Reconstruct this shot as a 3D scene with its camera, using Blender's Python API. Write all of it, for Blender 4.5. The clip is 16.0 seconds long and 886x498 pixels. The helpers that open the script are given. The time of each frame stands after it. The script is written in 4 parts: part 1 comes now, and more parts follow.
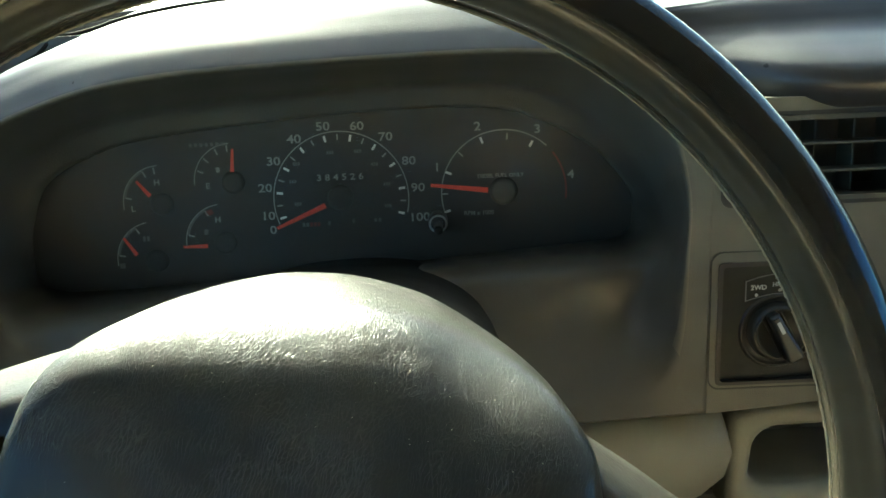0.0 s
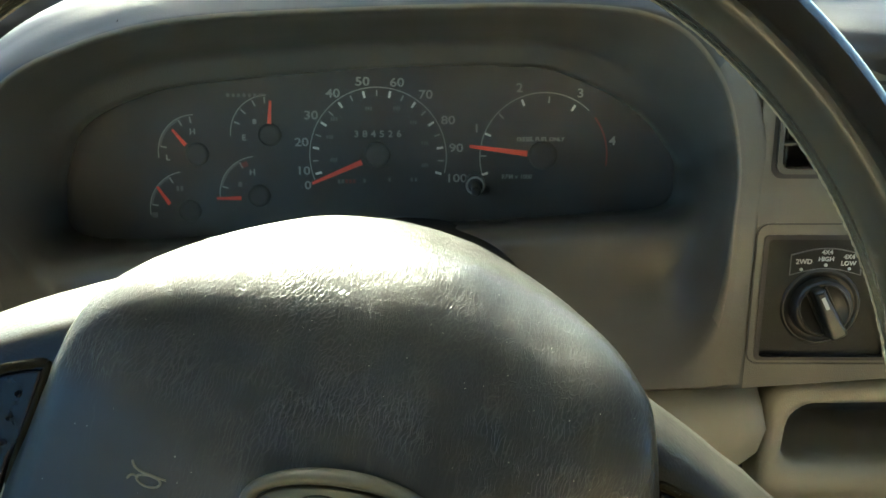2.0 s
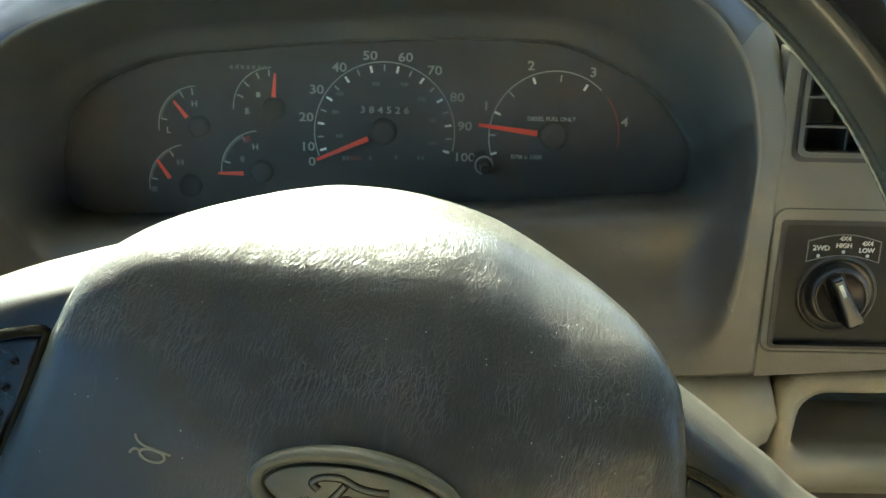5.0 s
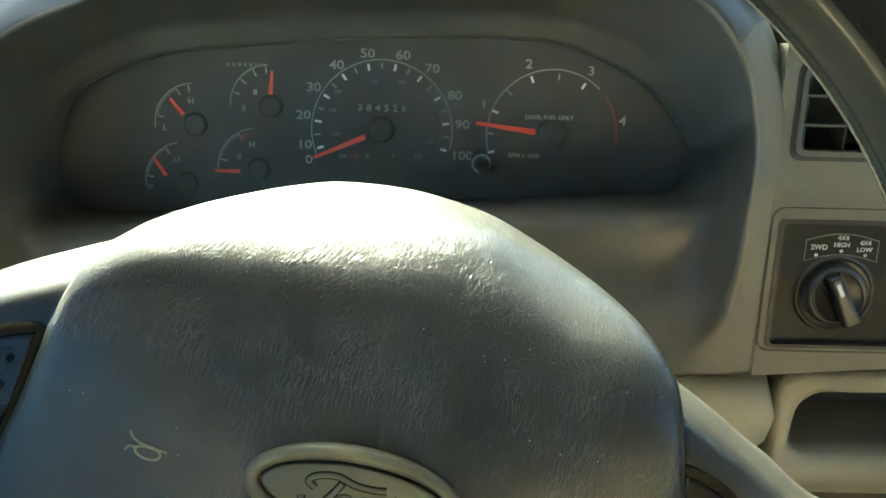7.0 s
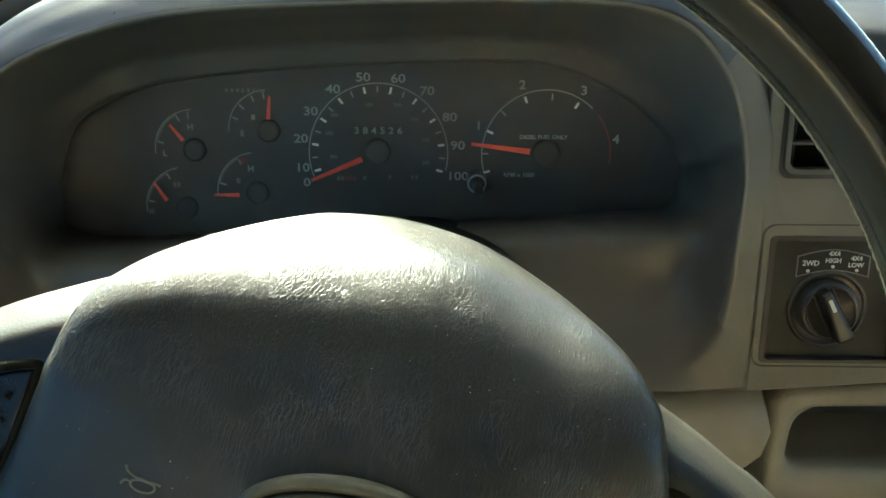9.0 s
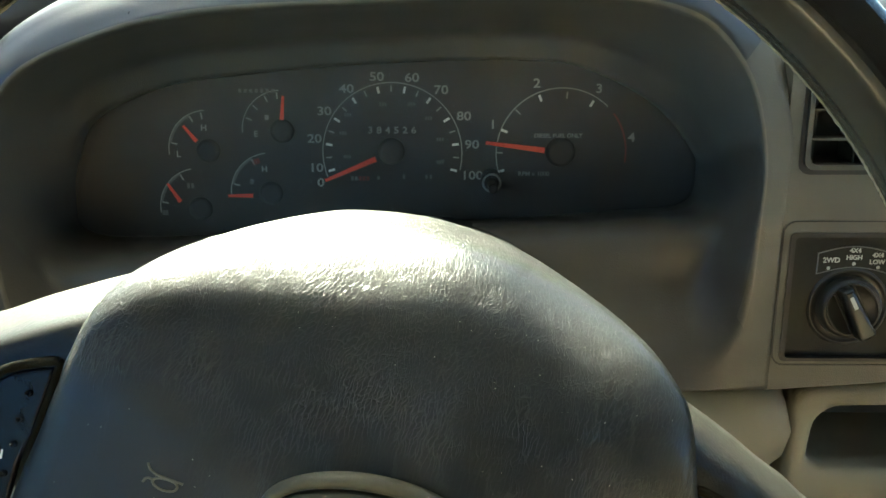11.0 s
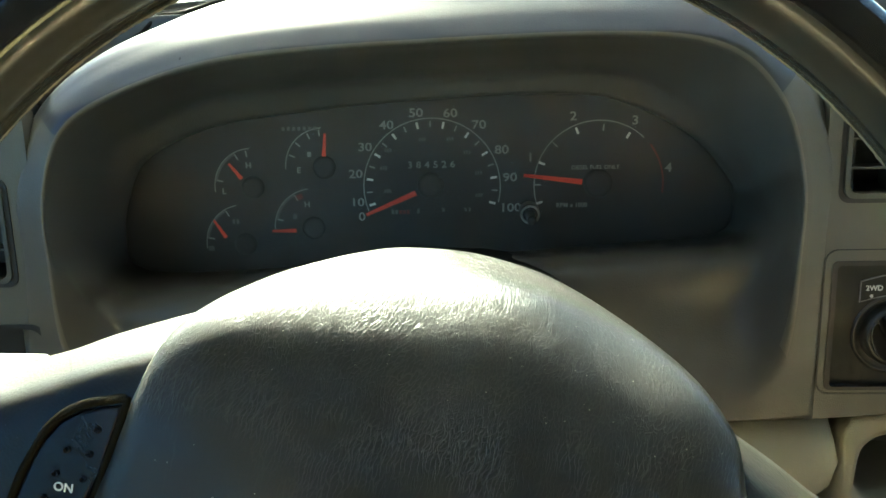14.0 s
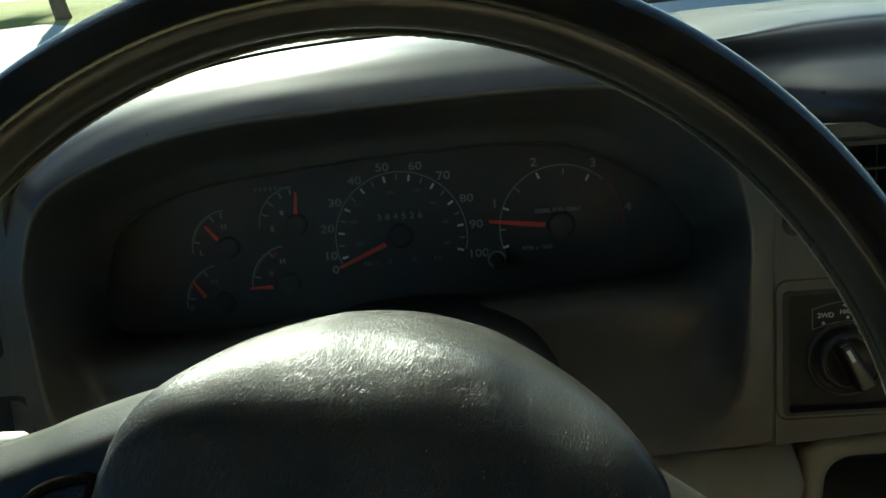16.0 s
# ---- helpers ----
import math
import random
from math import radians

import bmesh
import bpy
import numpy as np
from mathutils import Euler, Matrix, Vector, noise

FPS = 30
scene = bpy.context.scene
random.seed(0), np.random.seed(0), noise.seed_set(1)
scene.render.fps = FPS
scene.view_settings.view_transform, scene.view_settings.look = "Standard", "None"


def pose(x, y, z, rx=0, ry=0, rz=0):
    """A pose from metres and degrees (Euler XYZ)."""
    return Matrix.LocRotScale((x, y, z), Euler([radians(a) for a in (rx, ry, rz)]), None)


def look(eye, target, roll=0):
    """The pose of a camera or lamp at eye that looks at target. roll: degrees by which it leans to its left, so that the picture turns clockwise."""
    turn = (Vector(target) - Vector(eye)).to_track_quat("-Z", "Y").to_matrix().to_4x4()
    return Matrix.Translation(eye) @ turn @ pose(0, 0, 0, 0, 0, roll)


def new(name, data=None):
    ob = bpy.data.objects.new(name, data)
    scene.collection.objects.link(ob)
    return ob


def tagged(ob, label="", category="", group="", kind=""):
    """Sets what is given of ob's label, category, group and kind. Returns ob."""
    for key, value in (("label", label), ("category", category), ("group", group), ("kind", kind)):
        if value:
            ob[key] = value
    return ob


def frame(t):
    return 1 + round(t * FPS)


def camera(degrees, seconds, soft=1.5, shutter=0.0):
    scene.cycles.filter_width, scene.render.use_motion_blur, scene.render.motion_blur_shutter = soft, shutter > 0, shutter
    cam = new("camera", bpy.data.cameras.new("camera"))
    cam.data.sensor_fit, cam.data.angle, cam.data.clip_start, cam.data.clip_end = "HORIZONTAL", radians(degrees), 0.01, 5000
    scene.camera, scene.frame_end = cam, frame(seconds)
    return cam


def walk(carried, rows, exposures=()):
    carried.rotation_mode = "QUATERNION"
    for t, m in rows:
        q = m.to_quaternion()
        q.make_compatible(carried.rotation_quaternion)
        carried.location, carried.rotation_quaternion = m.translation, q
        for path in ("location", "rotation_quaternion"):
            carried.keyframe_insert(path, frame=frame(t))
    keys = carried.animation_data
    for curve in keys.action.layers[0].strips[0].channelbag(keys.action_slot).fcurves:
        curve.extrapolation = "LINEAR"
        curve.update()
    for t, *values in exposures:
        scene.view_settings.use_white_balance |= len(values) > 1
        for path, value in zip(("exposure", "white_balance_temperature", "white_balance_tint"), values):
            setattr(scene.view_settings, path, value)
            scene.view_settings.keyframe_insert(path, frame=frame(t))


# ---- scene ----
cam = camera(56.14, 16.0)
# seconds, place, turn
PATH = [
    (0.0, 0.0669, 0.0735, 1.6697, 63.003, 2.201, -1.249),
    (0.5, 0.0632, 0.0723, 1.6676, 62.795, 2.031, -0.739),
    (1.0, 0.0532, 0.0708, 1.6590, 62.259, 1.356, 0.091),
    (1.5, 0.0524, 0.0729, 1.6568, 61.843, 0.729, 0.453),
    (2.0, 0.0516, 0.0746, 1.6560, 61.653, 0.330, 0.706),
    (2.5, 0.0495, 0.0743, 1.6542, 61.528, 0.170, 0.803),
    (3.0, 0.0507, 0.0784, 1.6537, 61.305, 0.049, 0.869),
    (3.5, 0.0422, 0.0785, 1.6454, 61.164, -0.599, 1.065),
    (4.0, 0.0434, 0.0805, 1.6455, 60.921, -0.702, 0.985),
    (6.5, 0.0426, 0.0833, 1.6436, 60.902, -1.174, 0.669),
    (7.0, 0.0426, 0.0834, 1.6434, 60.914, -1.136, 0.705),
    (7.5, 0.0424, 0.0836, 1.6437, 60.840, -1.174, 0.746),
    (8.0, 0.0463, 0.0822, 1.6483, 61.134, -0.777, 0.785),
    (8.5, 0.0480, 0.0820, 1.6510, 61.458, -0.482, 0.791),
    (9.0, 0.0491, 0.0814, 1.6527, 61.534, -0.092, 0.707),
    (11.5, 0.0440, 0.0830, 1.6484, 62.046, 0.477, 1.068),
    (12.0, 0.0508, 0.0791, 1.6577, 62.438, 0.649, 0.839),
    (12.5, 0.0472, 0.0813, 1.6538, 62.505, 0.640, 0.758),
    (13.0, 0.0426, 0.0735, 1.6497, 62.373, 0.684, 1.014),
    (13.5, 0.0392, 0.0554, 1.6581, 62.541, 1.589, 2.893),
    (14.0, 0.0395, 0.0773, 1.6559, 63.656, 2.110, 2.651),
    (14.5, 0.0459, 0.0596, 1.6684, 64.387, 3.437, 3.546),
    (15.0, 0.0505, 0.0797, 1.6671, 65.037, 4.559, 2.532),
    (15.5, 0.0763, 0.0910, 1.6773, 66.515, 6.278, 0.837),
    (16.0, 0.0622, 0.0668, 1.6737, 65.616, 5.109, 1.353),
]
# seconds, stops, kelvin, tint
EXPOSURES = [(0.0, 2.68, 7200, -14), (1.0, 2.84, 7200, -14), (2.0, 3.24, 7400, -10), (3.5, 3.30, 7300, -11), (4.0, 3.40, 7300, -11), (6.5, 3.65, 7400, -13), (7.0, 3.63, 7400, -15),
             (8.0, 3.60, 7400, -14), (9.0, 2.92, 7300, -11), (11.5, 3.06, 7300, -10), (12.0, 3.08, 7300, -11), (12.5, 3.02, 7300, -11), (13.5, 3.20, 7400, -11),
             (14.0, 3.00, 7300, -14), (14.5, 2.43, 7200, -15), (15.0, 2.15, 7000, -15), (15.5, 1.57, 6700, -15), (16.0, 0.98, 6700, -15)]
from mathutils.bvhtree import BVHTree

walk(cam, [(t, pose(x, y, z, rx, ry, rz)) for t, x, y, z, rx, ry, rz in PATH], EXPOSURES)

# ---- world and sun ----
SUN_DIR = Vector((-0.30, 0.82, 0.51)).normalized()      # towards the sun: ahead of the truck, a little to its left
world = bpy.data.worlds.new("sky")
world.use_nodes = True
scene.world = world
wn = world.node_tree.nodes
wl = world.node_tree.links
sky = wn.new("ShaderNodeTexSky")
sky.sky_type = "NISHITA"
sky.sun_disc = False
sky.altitude = 2500
sky.air_density, sky.dust_density, sky.ozone_density = 1.0, 0.0, 3.0
sky.sun_elevation = math.asin(SUN_DIR.z)
sky.sun_rotation = math.atan2(SUN_DIR.x, SUN_DIR.y)
wn["Background"].inputs["Strength"].default_value = 0.085
wl.new(sky.outputs[0], wn["Background"].inputs["Color"])
sun = new("sun", bpy.data.lights.new("sun", "SUN"))
sun.data.energy = 5.0
sun.data.angle = radians(0.6)
sun.data.color = (1.0, 0.965, 0.91)
sun.matrix_world = look(SUN_DIR * 20, (0, 0, 0))


# ---- materials ----
def principled(name, color, rough=0.5, metal=0.0, spec=0.5):
    m = bpy.data.materials.new(name)
    m.use_nodes = True
    b = m.node_tree.nodes["Principled BSDF"]
    b.inputs["Base Color"].default_value = (*color, 1)
    b.inputs["Roughness"].default_value = rough
    b.inputs["Metallic"].default_value = metal
    b.inputs["Specular IOR Level"].default_value = spec
    return m


def node(m, kind, **values):
    n = m.node_tree.nodes.new(kind)
    for key, value in values.items():
        n.inputs[key].default_value = value
    return n


def link(m, a, b):
    m.node_tree.links.new(a, b)


def ramp(m, source, stops):
    r = m.node_tree.nodes.new("ShaderNodeValToRGB")
    r.color_ramp.elements[0].position, r.color_ramp.elements[0].color = stops[0][0], (*stops[0][1], 1)
    r.color_ramp.elements[1].position, r.color_ramp.elements[1].color = stops[-1][0], (*stops[-1][1], 1)
    for at, c in stops[1:-1]:
        e = r.color_ramp.elements.new(at)
        e.color = (*c, 1)
    link(m, source, r.inputs["Fac"])
    return r.outputs["Color"]


def grained(name, color, rough, grain=900.0, depth=0.15, vary=0.12, patchy=0.07, dust=0.0, spec=0.5, wrinkles=0.0, fine=0.0004, speck=2600.0):
    """Moulded plastic or vinyl: pebble grain, slow colour change, and dust specks."""
    m = principled(name, color, rough, 0.0, spec)
    b = m.node_tree.nodes["Principled BSDF"]
    tc = node(m, "ShaderNodeTexCoord")
    co = tc.outputs["Object"]
    slow = node(m, "ShaderNodeTexNoise", Scale=14.0, Detail=4.0)
    link(m, co, slow.inputs["Vector"])
    lo = tuple(c * (1 - vary) for c in color)
    hi = tuple(c * (1 + vary) for c in color)
    base = ramp(m, slow.outputs["Fac"], [(0.3, lo), (0.7, hi)])
    rg = node(m, "ShaderNodeTexNoise", Scale=45.0, Detail=6.0)
    link(m, co, rg.inputs["Vector"])
    mr = node(m, "ShaderNodeMapRange")
    mr.inputs["To Min"].default_value = rough - patchy
    mr.inputs["To Max"].default_value = rough + patchy
    link(m, rg.outputs["Fac"], mr.inputs["Value"])
    link(m, mr.outputs[0], b.inputs["Roughness"])
    if dust > 0:
        sp = node(m, "ShaderNodeTexNoise", Scale=speck, Detail=2.0)
        link(m, co, sp.inputs["Vector"])
        cloud = node(m, "ShaderNodeTexNoise", Scale=60.0, Detail=3.0)
        link(m, co, cloud.inputs["Vector"])
        add = node(m, "ShaderNodeMath")
        add.operation = "ADD"
        link(m, sp.outputs["Fac"], add.inputs[0])
        some = node(m, "ShaderNodeMath")
        some.operation = "MULTIPLY"
        some.inputs[1].default_value = 0.35
        link(m, cloud.outputs["Fac"], some.inputs[0])
        link(m, some.outputs[0], add.inputs[1])
        # the sum lies round 0.7; only its highest peaks are specks
        pick = node(m, "ShaderNodeMapRange")
        pick.inputs["From Min"].default_value = 0.99 - 0.06 * dust
        pick.inputs["From Max"].default_value = 1.03 - 0.06 * dust
        link(m, add.outputs[0], pick.inputs["Value"])
        mask = pick.outputs[0]
        mix = m.node_tree.nodes.new("ShaderNodeMix")
        mix.data_type = "RGBA"
        link(m, base, mix.inputs["A"])
        mix.inputs["B"].default_value = (0.45, 0.42, 0.36, 1)
        half = node(m, "ShaderNodeMath")
        half.operation = "MULTIPLY"
        half.inputs[1].default_value = 0.8
        link(m, mask, half.inputs[0])
        link(m, half.outputs[0], mix.inputs["Factor"])
        base = mix.outputs["Result"]
    link(m, base, b.inputs["Base Color"])
    pebble = node(m, "ShaderNodeTexVoronoi", Scale=grain)
    link(m, co, pebble.inputs["Vector"])
    bump = node(m, "ShaderNodeBump", Strength=depth, Distance=fine)
    link(m, pebble.outputs["Distance"], bump.inputs["Height"])
    last = bump
    if wrinkles > 0:
        # two nets of fine creases, each drawn out along its own slant, that come and go over the surface
        warp = node(m, "ShaderNodeTexNoise", Scale=220.0, Detail=3.0)
        link(m, co, warp.inputs["Vector"])
        total = None
        for kind, scale, slant, reach, weight in (("net", 560.0, 48.0, 0.06, 1.1), ("ridge", 420.0, 40.0, 0.0, 0.5), ("ridge", 640.0, -4.0, 0.0, 0.8)):
            mp = node(m, "ShaderNodeMapping")
            mp.inputs["Rotation"].default_value = (0, 0, radians(-slant))
            link(m, co, mp.inputs["Vector"])
            st = node(m, "ShaderNodeMapping")
            st.inputs["Scale"].default_value = (1.0, 0.5, 0.5) if kind == "net" else (1.0, 0.3, 0.3)
            link(m, mp.outputs[0], st.inputs["Vector"])
            line = node(m, "ShaderNodeMapRange")
            line.interpolation_type = "SMOOTHSTEP"
            if kind == "net":
                shift = m.node_tree.nodes.new("ShaderNodeMix")
                shift.data_type = "VECTOR"
                shift.inputs["Factor"].default_value = 0.0035
                link(m, st.outputs[0], shift.inputs["A"])
                link(m, warp.outputs["Color"], shift.inputs["B"])
                cell = node(m, "ShaderNodeTexVoronoi", Scale=scale)
                cell.feature = "DISTANCE_TO_EDGE"
                link(m, shift.outputs["Result"], cell.inputs["Vector"])
                line.inputs["From Max"].default_value = reach
                link(m, cell.outputs["Distance"], line.inputs["Value"])
            else:
                # thin creases where a stretched noise crosses its mean
                wave = node(m, "ShaderNodeTexNoise", Scale=scale, Detail=1.5, Distortion=0.4)
                link(m, st.outputs[0], wave.inputs["Vector"])
                off = node(m, "ShaderNodeMath")
                off.operation = "SUBTRACT"
                off.inputs[1].default_value = 0.5
                link(m, wave.outputs["Fac"], off.inputs[0])
                size = node(m, "ShaderNodeMath")
                size.operation = "ABSOLUTE"
                link(m, off.outputs[0], size.inputs[0])
                line.inputs["From Max"].default_value = 0.04
                link(m, size.outputs[0], line.inputs["Value"])
            patch = node(m, "ShaderNodeTexNoise", Scale=scale * 0.14, Detail=2.0)
            link(m, co, patch.inputs["Vector"])
            fade = node(m, "ShaderNodeMapRange")
            fade.inputs["From Min"].default_value = 0.40
            fade.inputs["From Max"].default_value = 0.62
            fade.inputs["To Min"].default_value = 0.3 * weight
            fade.inputs["To Max"].default_value = weight
            link(m, patch.outputs["Fac"], fade.inputs["Value"])
            mul = node(m, "ShaderNodeMath")
            mul.operation = "MULTIPLY"
            link(m, line.outputs[0], mul.inputs[0])
            link(m, fade.outputs[0], mul.inputs[1])
            if total is None:
                total = mul.outputs[0]
            else:
                more = node(m, "ShaderNodeMath")
                more.operation = "ADD"
                link(m, total, more.inputs[0])
                link(m, mul.outputs[0], more.inputs[1])
                total = more.outputs[0]
        crease = node(m, "ShaderNodeBump", Strength=wrinkles, Distance=0.00035)
        link(m, total, crease.inputs["Height"])
        link(m, bump.outputs[0], crease.inputs["Normal"])
        last = crease
    link(m, last.outputs[0], b.inputs["Normal"])
    return m


def calc(m, op, a, b=None, c=None):
    """One sum; a, b and c are sockets or numbers."""
    n = m.node_tree.nodes.new("ShaderNodeMath")
    n.operation = op
    for k, v in enumerate((a, b, c)):
        if v is None:
            continue
        if isinstance(v, (int, float)):
            n.inputs[k].default_value = v
        else:
            link(m, v, n.inputs[k])
    return n.outputs[0]


def span(m, value, lo, hi, a=0.0, b=1.0):
    """Smooth step of a value from lo to hi, given out from a to b."""
    n = node(m, "ShaderNodeMapRange")
    n.interpolation_type = "SMOOTHSTEP"
    for key, v in (("From Min", lo), ("From Max", hi), ("To Min", a), ("To Max", b)):
        n.inputs[key].default_value = v
    link(m, value, n.inputs["Value"])
    return n.outputs[0]


def hub_vinyl():
    """Aged vinyl: raised nets of fine creases that run up over the shoulder, rubbed smooth at one side, with settled dust."""
    m = principled("charcoal_airbag_vinyl", (0.012, 0.0122, 0.0115), 0.33, spec=0.43)
    b = m.node_tree.nodes["Principled BSDF"]
    co = node(m, "ShaderNodeTexCoord").outputs["Object"]
    axes = node(m, "ShaderNodeSeparateXYZ")
    link(m, co, axes.inputs[0])
    x, y = axes.outputs["X"], axes.outputs["Y"]
    wob = node(m, "ShaderNodeTexNoise", Scale=190.0, Detail=3.0)
    link(m, co, wob.inputs["Vector"])
    warp = m.node_tree.nodes.new("ShaderNodeVectorMath")
    warp.operation = "MULTIPLY_ADD"
    link(m, wob.outputs["Color"], warp.inputs[0])
    warp.inputs[1].default_value = (0.0030, 0.0030, 0.0030)
    link(m, co, warp.inputs[2])

    def patch(scale, lo, hi, a, c):
        n = node(m, "ShaderNodeTexNoise", Scale=scale, Detail=2.0)
        link(m, co, n.inputs["Vector"])
        return span(m, n.outputs["Fac"], lo, hi, a, c)

    def net(turn, wide, long, reach, jitter=1.0):
        mp = node(m, "ShaderNodeMapping")
        mp.inputs["Rotation"].default_value = (0, 0, radians(turn))
        link(m, warp.outputs[0], mp.inputs["Vector"])
        st = node(m, "ShaderNodeMapping")
        st.inputs["Scale"].default_value = (1 / wide, 1 / long, 1 / long)
        link(m, mp.outputs[0], st.inputs["Vector"])
        v = node(m, "ShaderNodeTexVoronoi", Scale=1.0, Randomness=jitter)
        v.feature = "DISTANCE_TO_EDGE"
        link(m, st.outputs[0], v.inputs["Vector"])
        return span(m, v.outputs["Distance"], 0.0, reach, 1.0, 0.0)

    shoulder = span(m, y, 0.022, 0.046)
    blend = patch(55, .40, .60, .0, 1.0)
    slanted = calc(m, "MULTIPLY", net(32, .0011, .0046, .11), calc(m, "MULTIPLY_ADD", blend, .85, .15))
    upright = calc(m, "MULTIPLY", net(6, .00095, .0036, .11), calc(m, "MULTIPLY_ADD", blend, -.8, .95))
    cross = calc(m, "MULTIPLY", net(75, .0014, .0040, .08), patch(90, .48, .66, .0, .6))
    streaks = calc(m, "MULTIPLY", net(7, .0012, .0090, .10), patch(60, .40, .60, .2, 1.0))
    top = calc(m, "MULTIPLY", calc(m, "ADD", calc(m, "ADD", slanted, upright), cross), span(m, x, .020, .060, 1.0, .95))
    front = calc(m, "ADD", calc(m, "MULTIPLY", streaks, 2.5), calc(m, "MULTIPLY", slanted, 1.2))
    keep = calc(m, "MAXIMUM", span(m, x, -.070, -.025, .05, 1.0), span(m, y, .014, .026))
    front = calc(m, "MULTIPLY", front, keep)
    mix = m.node_tree.nodes.new("ShaderNodeMix")
    link(m, shoulder, mix.inputs["Factor"])
    link(m, front, mix.inputs["A"])
    link(m, top, mix.inputs["B"])
    # the creases stand highest where the top turns over into the front
    fold = calc(m, "MULTIPLY", span(m, y, .048, .036), span(m, y, .012, .026))
    height = calc(m, "MULTIPLY", mix.outputs["Result"], calc(m, "MULTIPLY_ADD", calc(m, "MULTIPLY", fold, span(m, x, .020, .055, 1.1, .4)), 1.0, 1.0))
    relief = node(m, "ShaderNodeBump", Strength=1.0, Distance=0.000050)
    link(m, height, relief.inputs["Height"])
    link(m, relief.outputs[0], b.inputs["Normal"])
    rough = calc(m, "MULTIPLY", patch(40, .3, .7, .30, .34), calc(m, "MULTIPLY", span(m, x, .010, .050, 1.0, .94), calc(m, "MULTIPLY_ADD", calc(m, "MULTIPLY", span(m, x, -.025, -.055), span(m, y, .040, .025)), .4, 1.0)))
    link(m, rough, b.inputs["Roughness"])
    # settled dust: a thin film on the top and single pale specks
    cell = node(m, "ShaderNodeTexVoronoi", Scale=560.0)
    link(m, co, cell.inputs["Vector"])
    hue = node(m, "ShaderNodeSeparateXYZ")
    link(m, cell.outputs["Color"], hue.inputs[0])
    few = calc(m, "SUBTRACT", span(m, y, .026, .042, .985, .62), calc(m, "MULTIPLY", calc(m, "ADD", span(m, x, .0, .06), span(m, x, -.03, -.07)), .16))
    speck = calc(m, "MULTIPLY", calc(m, "LESS_THAN", cell.outputs["Distance"], calc(m, "MULTIPLY", hue.outputs["Y"], .11)), calc(m, "GREATER_THAN", hue.outputs["X"], few))
    fluff = node(m, "ShaderNodeTexNoise", Scale=1500.0, Detail=3.0)
    link(m, co, fluff.inputs["Vector"])
    film = calc(m, "MULTIPLY", span(m, fluff.outputs["Fac"], .35, .75), span(m, y, .035, .06, .004, .035))
    # creases are paled in the colour too, for the light their crests catch
    dust = calc(m, "ADD", calc(m, "MAXIMUM", calc(m, "MULTIPLY", speck, .8), film), calc(m, "MULTIPLY", mix.outputs["Result"], span(m, y, .020, .045, .015, .028)))
    # a few pale upright scuffs below the fold
    drawn = node(m, "ShaderNodeMapping")
    drawn.inputs["Scale"].default_value = (300, 22, 22)
    link(m, warp.outputs[0], drawn.inputs["Vector"])
    rub = node(m, "ShaderNodeTexNoise", Scale=1.0, Detail=2.0)
    link(m, drawn.outputs[0], rub.inputs["Vector"])
    scuff = calc(m, "MULTIPLY", span(m, rub.outputs["Fac"], .64, .76), calc(m, "MULTIPLY", span(m, y, .042, .032), span(m, y, -.012, .012)))
    dust = calc(m, "ADD", dust, calc(m, "MULTIPLY", scuff, .035))
    slow = node(m, "ShaderNodeTexNoise", Scale=16.0, Detail=4.0)
    link(m, co, slow.inputs["Vector"])
    base = ramp(m, slow.outputs["Fac"], [(.3, (.0105, .0108, .0104)), (.7, (.0140, .0138, .0126))])
    tint = m.node_tree.nodes.new("ShaderNodeMix")
    tint.data_type = "RGBA"
    link(m, dust, tint.inputs["Factor"])
    link(m, base, tint.inputs["A"])
    tint.inputs["B"].default_value = (.42, .40, .32, 1)
    link(m, tint.outputs["Result"], b.inputs["Base Color"])
    return m


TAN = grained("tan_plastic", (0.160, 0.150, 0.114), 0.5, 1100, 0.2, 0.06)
# TAN's plastic again: the panels' weaker light is put into a darker colour
PANEL = grained("shaded_tan_panel", (0.063, 0.060, 0.048), 0.5, 1100, 0.2, 0.06)
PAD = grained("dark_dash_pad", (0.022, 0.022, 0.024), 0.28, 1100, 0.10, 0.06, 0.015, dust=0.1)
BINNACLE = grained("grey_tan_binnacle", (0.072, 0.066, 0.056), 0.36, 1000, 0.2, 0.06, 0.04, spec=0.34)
VINYL = hub_vinyl()
SPOKE = grained("charcoal_spoke_plastic", (0.012, 0.0118, 0.011), 0.33, 1000, 0.16, 0.1, 0.02, dust=0.4, wrinkles=0.06, spec=0.25)
# dust has settled along the crest, ragged at its lower edge
spoke_b = SPOKE.node_tree.nodes["Principled BSDF"]
spoke_old = spoke_b.inputs["Base Color"].links[0].from_socket
spoke_co = node(SPOKE, "ShaderNodeTexCoord").outputs["Object"]
spoke_axes = node(SPOKE, "ShaderNodeSeparateXYZ")
link(SPOKE, spoke_co, spoke_axes.inputs[0])
fleck = node(SPOKE, "ShaderNodeTexNoise", Scale=1100.0, Detail=3.0)
link(SPOKE, spoke_co, fleck.inputs["Vector"])
settled = calc(SPOKE, "ADD", calc(SPOKE, "MULTIPLY", span(SPOKE, spoke_axes.outputs["Z"], .004, -.006), .62), fleck.outputs["Fac"])
spoke_mix = SPOKE.node_tree.nodes.new("ShaderNodeMix")
spoke_mix.data_type = "RGBA"
link(SPOKE, span(SPOKE, settled, .86, 1.14, 0.0, .05), spoke_mix.inputs["Factor"])
link(SPOKE, spoke_old, spoke_mix.inputs["A"])
spoke_mix.inputs["B"].default_value = (.40, .38, .31, 1)
